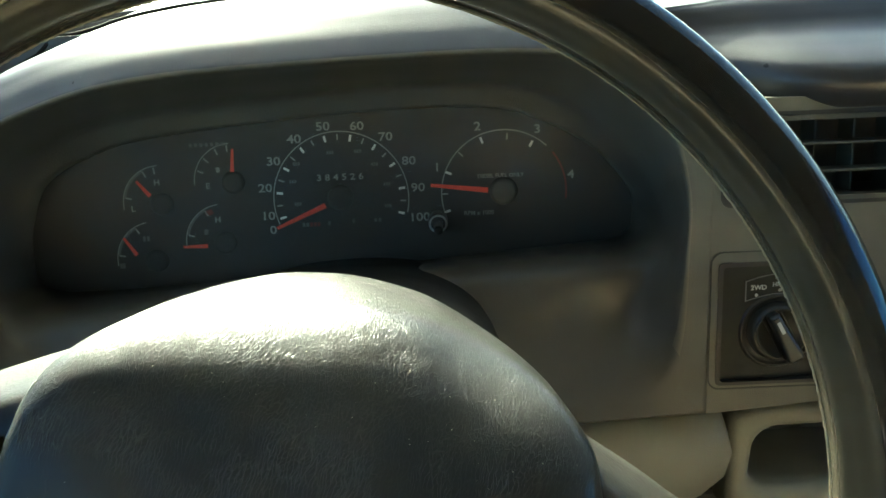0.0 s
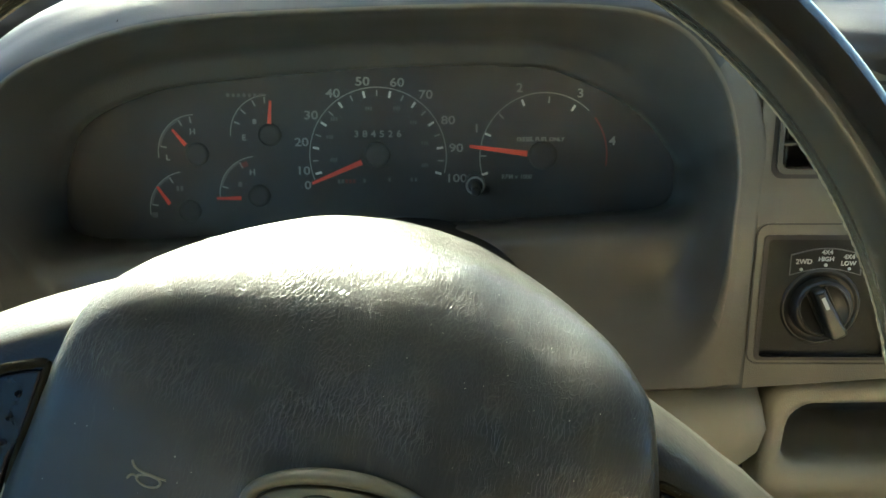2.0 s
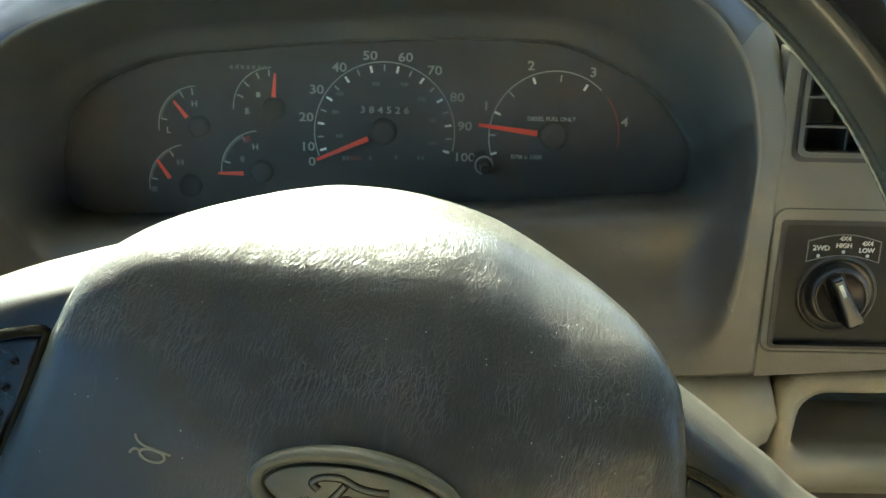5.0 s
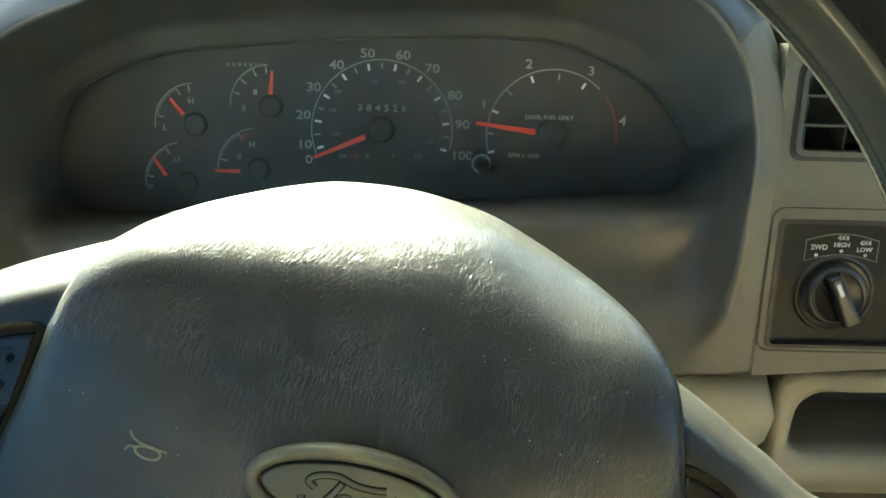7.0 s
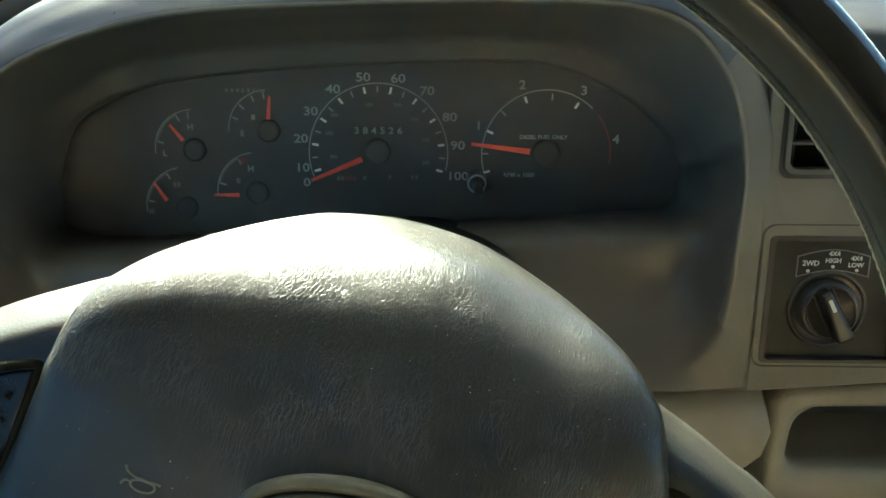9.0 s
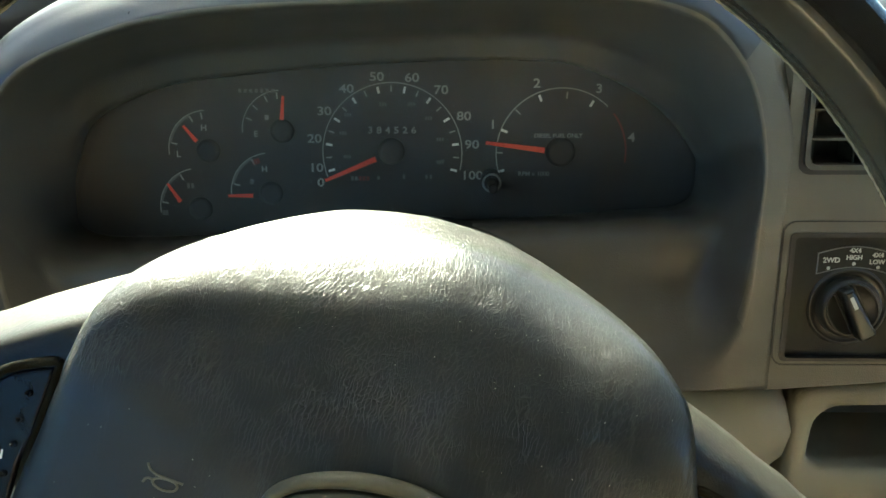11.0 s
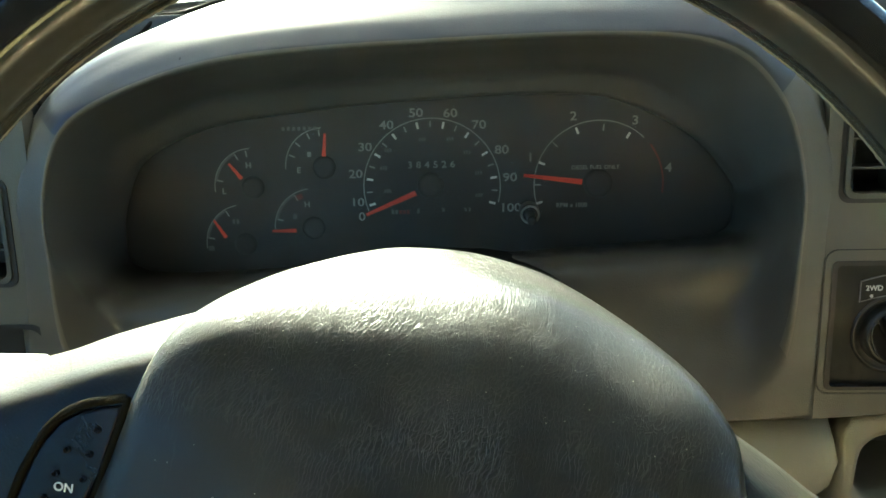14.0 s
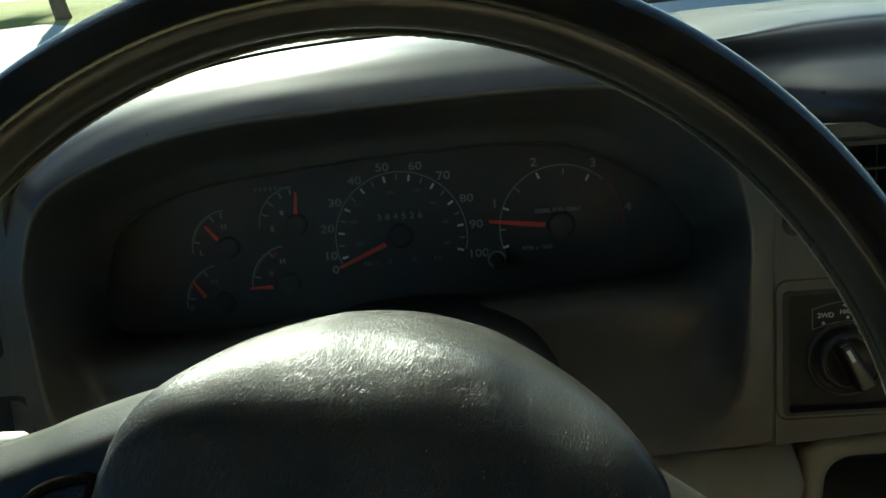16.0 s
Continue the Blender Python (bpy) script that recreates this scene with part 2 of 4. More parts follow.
link(SPOKE, spoke_mix.outputs["Result"], spoke_b.inputs["Base Color"])
LEATHER = grained("black_rim_wrap", (0.0085, 0.0075, 0.0062), 0.14, 1500, 0.03, 0.15, 0.02, dust=0.5)
# warm light on the inner side is put into the colour as brown
rim_b = LEATHER.node_tree.nodes["Principled BSDF"]
rim_old = rim_b.inputs["Base Color"].links[0].from_socket
rim_flat = LEATHER.node_tree.nodes.new("ShaderNodeVectorMath")
rim_flat.operation = "MULTIPLY"
link(LEATHER, node(LEATHER, "ShaderNodeTexCoord").outputs["Object"], rim_flat.inputs[0])
rim_flat.inputs[1].default_value = (1, 1, 0)
rim_r = LEATHER.node_tree.nodes.new("ShaderNodeVectorMath")
rim_r.operation = "LENGTH"
link(LEATHER, rim_flat.outputs[0], rim_r.inputs[0])
rim_mix = LEATHER.node_tree.nodes.new("ShaderNodeMix")
rim_mix.data_type = "RGBA"
link(LEATHER, span(LEATHER, rim_r.outputs["Value"], .1775, .1825, 1.0, 0.0), rim_mix.inputs["Factor"])
link(LEATHER, rim_old, rim_mix.inputs["A"])
rim_mix.inputs["B"].default_value = (.031, .0275, .020, 1)
link(LEATHER, rim_mix.outputs["Result"], rim_b.inputs["Base Color"])
BLACK = grained("black_plastic", (0.014, 0.014, 0.014), 0.45, 1000, 0.15, 0.1, spec=0.32)
SHROUD = grained("black_shroud_plastic", (0.008, 0.008, 0.008), 0.5, 1000, 0.15, 0.1, spec=0.2)
KNOB = grained("black_knob_plastic", (0.016, 0.016, 0.014), 0.36, 1300, 0.05, 0.1, 0.03, dust=0.2)
BUTTON = grained("black_rubber_button", (0.005, 0.0055, 0.007), 0.22, 1200, 0.03, 0.1, 0.02, dust=0.2, spec=0.2)
FACE = principled("black_dial_face", (0.012, 0.012, 0.012), 0.6)
PLATE = grained("dark_olive_switch_plate", (0.012, 0.012, 0.0098), 0.5, 1400, 0.2, 0.05, spec=0.2)
OLIVE = grained("dark_olive_vent_plastic", (0.037, 0.036, 0.029), 0.5, 1400, 0.2, 0.05)
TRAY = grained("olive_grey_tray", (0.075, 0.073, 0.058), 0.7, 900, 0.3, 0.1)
SWITCH_PRINT = principled("pale_switch_print", (0.45, 0.45, 0.43), 0.6)
WHITE = principled("white_print", (0.75, 0.75, 0.72), 0.6)
GREY_PRINT = principled("grey_print", (0.25, 0.25, 0.245), 0.6)
DIM_PRINT = principled("dim_print", (0.10, 0.10, 0.10), 0.6)
RED = principled("red_needle", (0.85, 0.06, 0.03), 0.5)
RED_PRINT = principled("red_print", (0.14, 0.018, 0.014), 0.6)
# paler than the surround: paints the highlight along the binnacle's lip
RIDGE = grained("lip_highlight_tan", (0.095, 0.085, 0.066), 0.42, 1100, 0.2, 0.06)
EMBLEM = grained("olive_grey_emblem", (0.058, 0.054, 0.038), 0.42, 1500, 0.1, 0.1, dust=0.6, spec=0.30)
SURROUND = grained("dusty_dark_surround", (0.012, 0.0098, 0.005), 0.75, 1500, 0.4, 0.3, dust=1.2, spec=0.06)
RUBBER = principled("matt_black_rubber", (0.008, 0.008, 0.008), 0.95, 0.0, 0.05)
PALE_JOINT = grained("pale_joint", (0.30, 0.29, 0.25), 0.8, 1500, 0.2, 0.2)
DUSTY = grained("dusty_brown_edge", (0.14, 0.12, 0.08), 0.6, 1500, 0.2, 0.2)
GLASS = principled("clear_glass", (1, 1, 1), 0.0)
GLASS.node_tree.nodes["Principled BSDF"].inputs["Transmission Weight"].default_value = 1.0
# blue tint, added to colour the sky light that the wheel reflects
TINTED = principled("tinted_glass", (0.18, 0.41, 0.74), 0.0)
TINTED.node_tree.nodes["Principled BSDF"].inputs["Transmission Weight"].default_value = 1.0
# lens: clear, under a thin film of dust that also paints in veiling haze
LENS_MAT = bpy.data.materials.new("dusty_hazed_lens")
LENS_MAT.use_nodes = True
clear = node(LENS_MAT, "ShaderNodeBsdfTransparent")
film = LENS_MAT.node_tree.nodes["Principled BSDF"]
film.inputs["Base Color"].default_value = (0.50, 0.40, 0.32, 1)
film.inputs["Roughness"].default_value = 0.6
mixed = node(LENS_MAT, "ShaderNodeMixShader", Fac=0.10)
smear = node(LENS_MAT, "ShaderNodeTexNoise", Scale=18.0, Detail=5.0)
amount = node(LENS_MAT, "ShaderNodeMapRange")
amount.inputs["To Min"].default_value = 0.03
amount.inputs["To Max"].default_value = 0.06
link(LENS_MAT, smear.outputs["Fac"], amount.inputs["Value"])
link(LENS_MAT, amount.outputs[0], mixed.inputs["Fac"])
link(LENS_MAT, clear.outputs[0], mixed.inputs[1])
link(LENS_MAT, film.outputs[0], mixed.inputs[2])
link(LENS_MAT, mixed.outputs[0], LENS_MAT.node_tree.nodes["Material Output"].inputs["Surface"])
PAINT = principled("white_car_paint", (0.75, 0.76, 0.76), 0.25)
LINING = grained("grey_headliner", (0.135, 0.128, 0.112), 0.9, 700, 0.3, 0.06)
# lighter than the lever's own plastic: its sunlight is put into the colour
LEVER = grained("pale_grey_lever", (0.5, 0.5, 0.47), 0.4, 1200, 0.1, 0.05)
CARPET = grained("dark_carpet", (0.05, 0.045, 0.04), 0.95, 500, 0.5, 0.2)
CLOTH = grained("brown_seat_cloth", (0.27, 0.205, 0.135), 0.9, 600, 0.5, 0.1)


# ---- helpers ----
def grid_mesh(name, rows, closed=False, smooth=True):
    """A mesh of quads over rows of equally many points; closed: each row is a ring."""
    n = len(rows[0])
    verts = [tuple(p) for r in rows for p in r]
    faces = []
    for i in range(len(rows) - 1):
        for j in range(n if closed else n - 1):
            k = (j + 1) % n
            faces.append((i * n + j, i * n + k, (i + 1) * n + k, (i + 1) * n + j))
    me = bpy.data.meshes.new(name)
    me.from_pydata(verts, [], faces)
    if smooth:
        me.polygons.foreach_set("use_smooth", [True] * len(me.polygons))
    return me


def part(name, data, material, parent, label="", matrix=None):
    """Links a bmesh or mesh as one object under a thing or a part."""
    if isinstance(data, bmesh.types.BMesh):
        me = bpy.data.meshes.new(name)
        data.to_mesh(me)
        data.free()
        data = me
    if not data.materials:
        data.materials.append(material)
    ob = new(name, data)
    ob.parent = parent
    if matrix is not None:
        ob.matrix_basis = matrix
    if label:
        ob["label"] = label
    return ob


def thing(name, matrix, label, category, group="", kind=""):
    ob = new(name)
    ob.empty_display_size = 0.02
    ob.matrix_world = matrix
    return tagged(ob, label, category, group, kind)


def mend(bm):
    bmesh.ops.recalc_face_normals(bm, faces=bm.faces)
    return bm


def slab(outline, z0, z1, bevel=0.0, segments=2, smooth=False):
    """A plate with the given outline in x and y, from z0 up to z1, its upper edge rounded."""
    bm = bmesh.new()
    low = [bm.verts.new((x, y, z0)) for x, y in outline]
    face = bm.faces.new(low)
    up = bmesh.ops.extrude_face_region(bm, geom=[face])
    top = [v for v in up["geom"] if isinstance(v, bmesh.types.BMVert)]
    for v in top:
        v.co.z = z1
    if bevel > 0:
        edges = [e for e in bm.edges if e.verts[0] in top and e.verts[1] in top]
        bmesh.ops.bevel(bm, geom=edges, offset=bevel, segments=segments, profile=0.5, affect="EDGES")
    mend(bm)
    if smooth:
        for f in bm.faces:
            f.smooth = True
    return bm


def ring_slab(outer, inner, z0, z1):
    """A flat frame between two outlines of equally many points."""
    n = len(outer)
    rows = [[(x, y, z0) for x, y in outer], [(x, y, z1) for x, y in outer], [(x, y, z1) for x, y in inner], [(x, y, z0) for x, y in inner]]
    rows.append(rows[0])
    return grid_mesh("frame", rows, closed=True, smooth=False)


def rounded(x0, x1, y0, y1, r, steps=5):
    out = []
    for cx, cy, a in ((x1 - r, y1 - r, 0), (x0 + r, y1 - r, 90), (x0 + r, y0 + r, 180), (x1 - r, y0 + r, 270)):
        for i in range(steps + 1):
            t = radians(a + 90 * i / steps)
            out.append((cx + r * math.cos(t), cy + r * math.sin(t)))
    return out


def oval(a, b, steps=48, cx=0.0, cy=0.0, turn=0.0):
    out = []
    for i in range(steps):
        t = 2 * math.pi * i / steps
        x, y = a * math.cos(t), b * math.sin(t)
        out.append((cx + x * math.cos(turn) - y * math.sin(turn), cy + x * math.sin(turn) + y * math.cos(turn)))
    return out


def box(x0, x1, y0, y1, z0, z1, bevel=0.0):
    bm = bmesh.new()
    bmesh.ops.create_cube(bm, size=1.0)
    for v in bm.verts:
        v.co = Vector((x0 if v.co.x < 0 else x1, y0 if v.co.y < 0 else y1, z0 if v.co.z < 0 else z1))
    if bevel > 0:
        bmesh.ops.bevel(bm, geom=bm.edges[:], offset=bevel, segments=2, profile=0.5, affect="EDGES")
    return mend(bm)


def spline(points, steps, closed=False):
    """Points of a Catmull-Rom curve through the given ones."""
    pts = [Vector(p) for p in points]
    n = len(pts)
    out = []
    for i in range(n if closed else n - 1):
        if closed:
            a, b, c, d = pts[(i - 1) % n], pts[i], pts[(i + 1) % n], pts[(i + 2) % n]
        else:
            a, b, c, d = pts[max(i - 1, 0)], pts[i], pts[i + 1], pts[min(i + 2, n - 1)]
        for k in range(steps):
            t = k / steps
            out.append(0.5 * (2 * b + (c - a) * t + (2 * a - 5 * b + 4 * c - d) * t * t + (3 * b - a - 3 * c + d) * t ** 3))
    if not closed:
        out.append(pts[-1])
    return out


def tube(points, radius, sides=8, flat=1.0, caps=True):
    """A tube along points; radius: one number or one for each point; flat: squashes it across z."""
    pts = [Vector(p) for p in points]
    rows = []
    up = Vector((0, 0, 1))
    for i, p in enumerate(pts):
        d = (pts[min(i + 1, len(pts) - 1)] - pts[max(i - 1, 0)]).normalized()
        side = d.cross(up)
        side = side.normalized() if side.length > 1e-4 else Vector((1, 0, 0))
        top = side.cross(d).normalized()
        r = radius[i] if isinstance(radius, (list, tuple)) else radius
        rows.append([p + side * (r * math.cos(2 * math.pi * k / sides)) + top * (r * flat * math.sin(2 * math.pi * k / sides)) for k in range(sides)])
    if caps:
        rows = [[pts[0]] * sides] + rows + [[pts[-1]] * sides]
    return grid_mesh("tube", rows, closed=True)


def lathe(profile, sides=40):
    """A turned form about z from (radius, height) pairs."""
    return grid_mesh("turned", [[(r * math.cos(2 * math.pi * k / sides), r * math.sin(2 * math.pi * k / sides), h) for k in range(sides)] for r, h in profile], closed=True)


def lettering(text, size, depth=0.0002, wide=1.0):
    """Letters in Blender's own font, centred, as a mesh in the x-y plane."""
    cu = bpy.data.curves.new("letters", "FONT")
    cu.body, cu.size, cu.extrude = text, size, depth
    cu.align_x, cu.align_y = "CENTER", "CENTER"
    cu.resolution_u = 3
    cu.offset = size * 0.018
    ob = bpy.data.objects.new("letters", cu)
    scene.collection.objects.link(ob)
    me = bpy.data.meshes.new_from_object(ob.evaluated_get(bpy.context.evaluated_depsgraph_get()))
    bpy.data.objects.remove(ob)
    bpy.data.curves.remove(cu)
    me.materials.clear()
    for v in me.vertices:
        v.co.x *= wide
    return me


# ---- axes of the dials and the wheel ----
# dial plane: x right, y up along the dials, z towards the driver
TILT = radians(14)
DIALS = Matrix(((1, 0, 0, 0), (0, math.sin(TILT), -math.cos(TILT), 0.6), (0, math.cos(TILT), math.sin(TILT), 1.45), (0, 0, 0, 1)))
TO_DIALS = DIALS.inverted()
# steering wheel: turned a little to the right
W_TILT, W_YAW, W_TURN = 0.4021, 0.0439, radians(-11.6)
w_n = Vector((math.sin(W_YAW) * math.cos(W_TILT), -math.cos(W_YAW) * math.cos(W_TILT), math.sin(W_TILT)))
w_u = Vector((0, 0, 1)).cross(w_n).normalized()
w_v = w_n.cross(w_u)
w_p = w_u * math.cos(W_TURN) + w_v * math.sin(W_TURN)
w_q = w_v * math.cos(W_TURN) - w_u * math.sin(W_TURN)
W_CENTRE = Vector((0.0193, 0.272, 1.4686))
WHEEL = Matrix((w_p, w_q, w_n)).transposed().to_4x4()
WHEEL.translation = W_CENTRE
COLUMN = Matrix((w_u, w_v, w_n)).transposed().to_4x4()
COLUMN.translation = W_CENTRE


# ---- setting: ground, cab ----
def ground_sheet():
    m = principled("pale_gravel_ground", (0.6, 0.58, 0.52), 0.95)
    b = m.node_tree.nodes["Principled BSDF"]
    tc = node(m, "ShaderNodeTexCoord")
    big = node(m, "ShaderNodeTexNoise", Scale=0.5, Detail=6.0)
    link(m, tc.outputs["Object"], big.inputs["Vector"])
    col = ramp(m, big.outputs["Fac"], [(0.36, (0.76, 0.74, 0.68)), (0.55, (0.70, 0.68, 0.60)), (0.68, (0.60, 0.58, 0.46))])
    link(m, col, b.inputs["Base Color"])
    bm = bmesh.new()
    bmesh.ops.create_grid(bm, x_segments=40, y_segments=40, size=400)
    me = bpy.data.meshes.new("ground")
    bm.to_mesh(me)
    bm.free()
    me.materials.append(m)
    return tagged(new("ground", me), "sunlit pale gravel ground", "ground", kind="structure")


def lawn(name, x0, x1, y0, y1, seed):
    """A low strip of grass with a ragged edge."""
    rnd = random.Random(seed)
    n = 60
    rows = []
    for f, z in ((0, .0), (.02, .03), (.5, .05), (.98, .03), (1, .0)):
        rows.append([(x0 + (x1 - x0) * i / n, y0 + (y1 - y0) * f  + rnd.uniform(-.22, .22), z) for i in range(n + 1)])
    me = grid_mesh(name, rows)
    me.materials.append(GRASS)
    return tagged(new(name, me), "ragged strip of sunlit green grass", "lawn", kind="structure")


GRASS = grained("sunlit_grass", (0.34, 0.36, 0.12), 0.95, 40, 0.5, 0.35)
ground_sheet()
lawn("lawn_1", -16.0, 14.0, 13.7, 18.2, 1)
lawn("lawn_2", -24.0, 20.0, 24.0, 30.0, 2)

CAB_L, CAB_R, CAB_MID = -0.46, 1.24, 0.39


def base_y(x):
    """How far ahead the foot of the windscreen lies."""
    return 0.97 - 0.33 * ((x - CAB_MID) / 0.85) ** 2


def shell(name, bm, mat, label):
    me = bpy.data.meshes.new(name)
    bm.to_mesh(me)
    bm.free()
    me.materials.append(mat)
    return tagged(new(name, me), label, name.replace("_", " ").rsplit(" ", 1)[0] if name[-1].isdigit() else name.replace("_", " "), kind="structure")


shell("floor", box(CAB_L, CAB_R, -1.3, 1.0, 0.72, 0.75), CARPET, "dark cab floor carpet")
shell("ceiling", box(CAB_L - 0.05, CAB_R + 0.05, -1.35, 0.32, 2.02, 2.06), LINING, "pale grey cloth headliner of the cab")
shell("wall_rear", box(CAB_L, CAB_R, -1.34, -1.30, 0.75, 1.64), TAN, "tan rear wall of the cab")
shell("wall_rear_header", box(CAB_L, CAB_R, -1.34, -1.30, 1.88, 2.02), LINING, "pale trim above the rear window")
# right piece is widened, out of view, to block reflections on the rim's right
for nm, xa, xb in (("wall_rear_left", CAB_L, CAB_L + 0.15), ("wall_rear_right", -0.08, CAB_R)):
    shell(nm, box(xa, xb, -1.34, -1.30, 1.64, 1.88), LINING, "unseen pale trim that narrows the rear window")
for nm, xa, xb in (("rail_left", CAB_L - 0.06, CAB_L), ("rail_right", CAB_R - 0.03, CAB_R + 0.04)):
    shell(nm, box(xa, xb, -1.30, 0.32, 1.99 if xa < 0 else 1.93, 2.019), LINING, "pale trim along the roof edge above the door")
shell("wall_front", box(CAB_L, CAB_R, 1.00, 1.04, 0.75, 1.50), BLACK, "dark bulkhead behind the dashboard")
for nm, xa, xb in (("wall_left", CAB_L - 0.06, CAB_L), ("wall_right", CAB_R, CAB_R + 0.06)):
    shell(nm, box(xa, xb, -1.30, 1.0, 0.75, 1.49), TAN, "tan door panel below the side window")
    # right pillar is stretched forward, unseen, to block a bright reflection on the hub
    shell(nm + "_pillar_rear", box(xa, xb, -1.30, -1.15 if xa < 0 else -0.30, 1.49, 2.02), LINING, "unseen grey rear cab pillar trim, sized to shape reflections")


def pillars():
    for side, nm in ((-1, "pillar_left"), (1, "pillar_right")):
        x0 = CAB_L - 0.03 if side < 0 else CAB_R + 0.03
        x1 = CAB_L + 0.06 if side < 0 else CAB_R - 0.06
        me = tube([(x0, base_y(CAB_L) + 0.03, 1.45), (x1, 0.30, 2.04)], 0.035, 10)
        me.materials.append(BLACK)
        tagged(new(nm, me), "dark windscreen pillar trim", "pillar", kind="structure")


pillars()


def windscreen():
    th = thing("window_1", Matrix.Identity(4), "clear curved windscreen glass above the dashboard", "windscreen", kind="structure")
    rows = []
    for k in range(7):
        t = k / 6
        row = []
        for i in range(25):
            x = CAB_L + (CAB_R - CAB_L) * i / 24
            x = CAB_MID + (x - CAB_MID) * (1 - 0.08 * t)
            y = base_y(x) + 0.01 + (0.30 + 0.05 * (1 - ((x - CAB_MID) / 0.85) ** 2) - base_y(x)) * t
            row.append((x, y, 1.515 + 0.51 * t))
        rows.append(row)
    me = grid_mesh("pane", rows)
    ob = part("pane", me, GLASS, th)
    so = ob.modifiers.new("thick", "SOLIDIFY")
    so.thickness = 0.005
    so.use_rim = False
    ob.visible_shadow = False
    seal = [(x, base_y(x) - 0.002, 1.5375) for x in [CAB_L + (CAB_R - CAB_L) * i / 40 for i in range(41)]]
    part("seal", tube(seal, 0.0032, 8), BLACK, th, "dark rubber seal at the foot of the glass")


windscreen()


def side_window(name, x, y0, z1):
    """Door glass, wound up and out of view; its tint is added to dim and blue reflections."""
    bm = bmesh.new()
    bm.faces.new([bm.verts.new(v) for v in ((x, y0, 1.48), (x, .66, 1.48), (x, .34, z1), (x, y0, z1))])
    ext = bmesh.ops.extrude_face_region(bm, geom=bm.faces[:])
    for v in ext["geom"]:
        if isinstance(v, bmesh.types.BMVert):
            v.co.x += .004
    th = thing(name, Matrix.Identity(4), "unseen side window glass, wound up, its blue tint added for reflections", "window", kind="structure")
    part("pane", mend(bm), TINTED, th).visible_shadow = False


side_window("window_2", CAB_L - .03, -1.15, 2.0)
side_window("window_3", CAB_R + .03, -.30, 1.94)
# unseen pillar, added to darken what the wheel's buttons reflect
shell("wall_left_pillar_middle", box(CAB_L - 0.06, CAB_L - 0.035, -0.80, -0.64, 1.49, 1.99), LINING, "unseen grey pillar added to darken reflections in the buttons")


def bonnet():
    rows = []
    for k in range(13):
        y = 1.08 + 1.15 * k / 12
        row = []
        for i in range(31):
            s = -1 + 2 * i / 30
            z = 1.40 - 0.13 * (k / 12) ** 2 - 0.05 * abs(s) ** 3 + 0.015 * math.exp(-((abs(s) - 0.55) / 0.12) ** 2)
            if k == 12:
                z -= 0.06
            row.append((CAB_MID + s * 0.9, y, z))
        rows.append(row)
    me = grid_mesh("bonnet", rows)
    me.materials.append(PAINT)
    ob = tagged(new("bonnet", me), "white painted truck bonnet in the sun", "bonnet")
    so = ob.modifiers.new("thick", "SOLIDIFY")
    so.thickness = 0.02


bonnet()
# unseen wall, added to put a gold reflection on the steering wheel rim
GOLD_BOUNCE = grained("yellow_reflector_siding", (0.72, 0.58, 0.30), 0.9, 20, 0.3, 0.1)
shell("wall_behind", box(-3.2, 1.0, -16.3, -16.0, 0.0, 5.0), GOLD_BOUNCE, "unseen pale yellow wall added behind the truck as a reflector")
for nm, xa, xb, ya, yb in (("wall_engine_left", -.50, -.46, 1.04, 2.20), ("wall_engine_right", 1.24, 1.28, 1.04, 2.20), ("wall_engine_front", -.46, 1.24, 2.16, 2.20)):
    shell(nm, box(xa, xb, ya, yb, .60, 1.19), PAINT, "white painted side of the engine bay")


# ---- dashboard ----
dash = thing("dashboard", DIALS, "tan and charcoal moulded truck dashboard", "dashboard")


def loop_of(points, steps=9):
    return spline(points, steps, closed=True)


def dial(x, y, z):
    """A world place in the dial frame."""
    return TO_DIALS @ Vector((x, y, z))


LENS = [(.194, -.012), (.187, .003), (.163, .028), (.125, .048), (.088, .0555), (0, .054), (-.101, .0455), (-.143, .037), (-.181, .019), (-.199, -.008),
        (-.207, -.032), (-.205, -.056), (-.158, -.061), (0, -.052), (.14, -.042), (.189, -.036)]


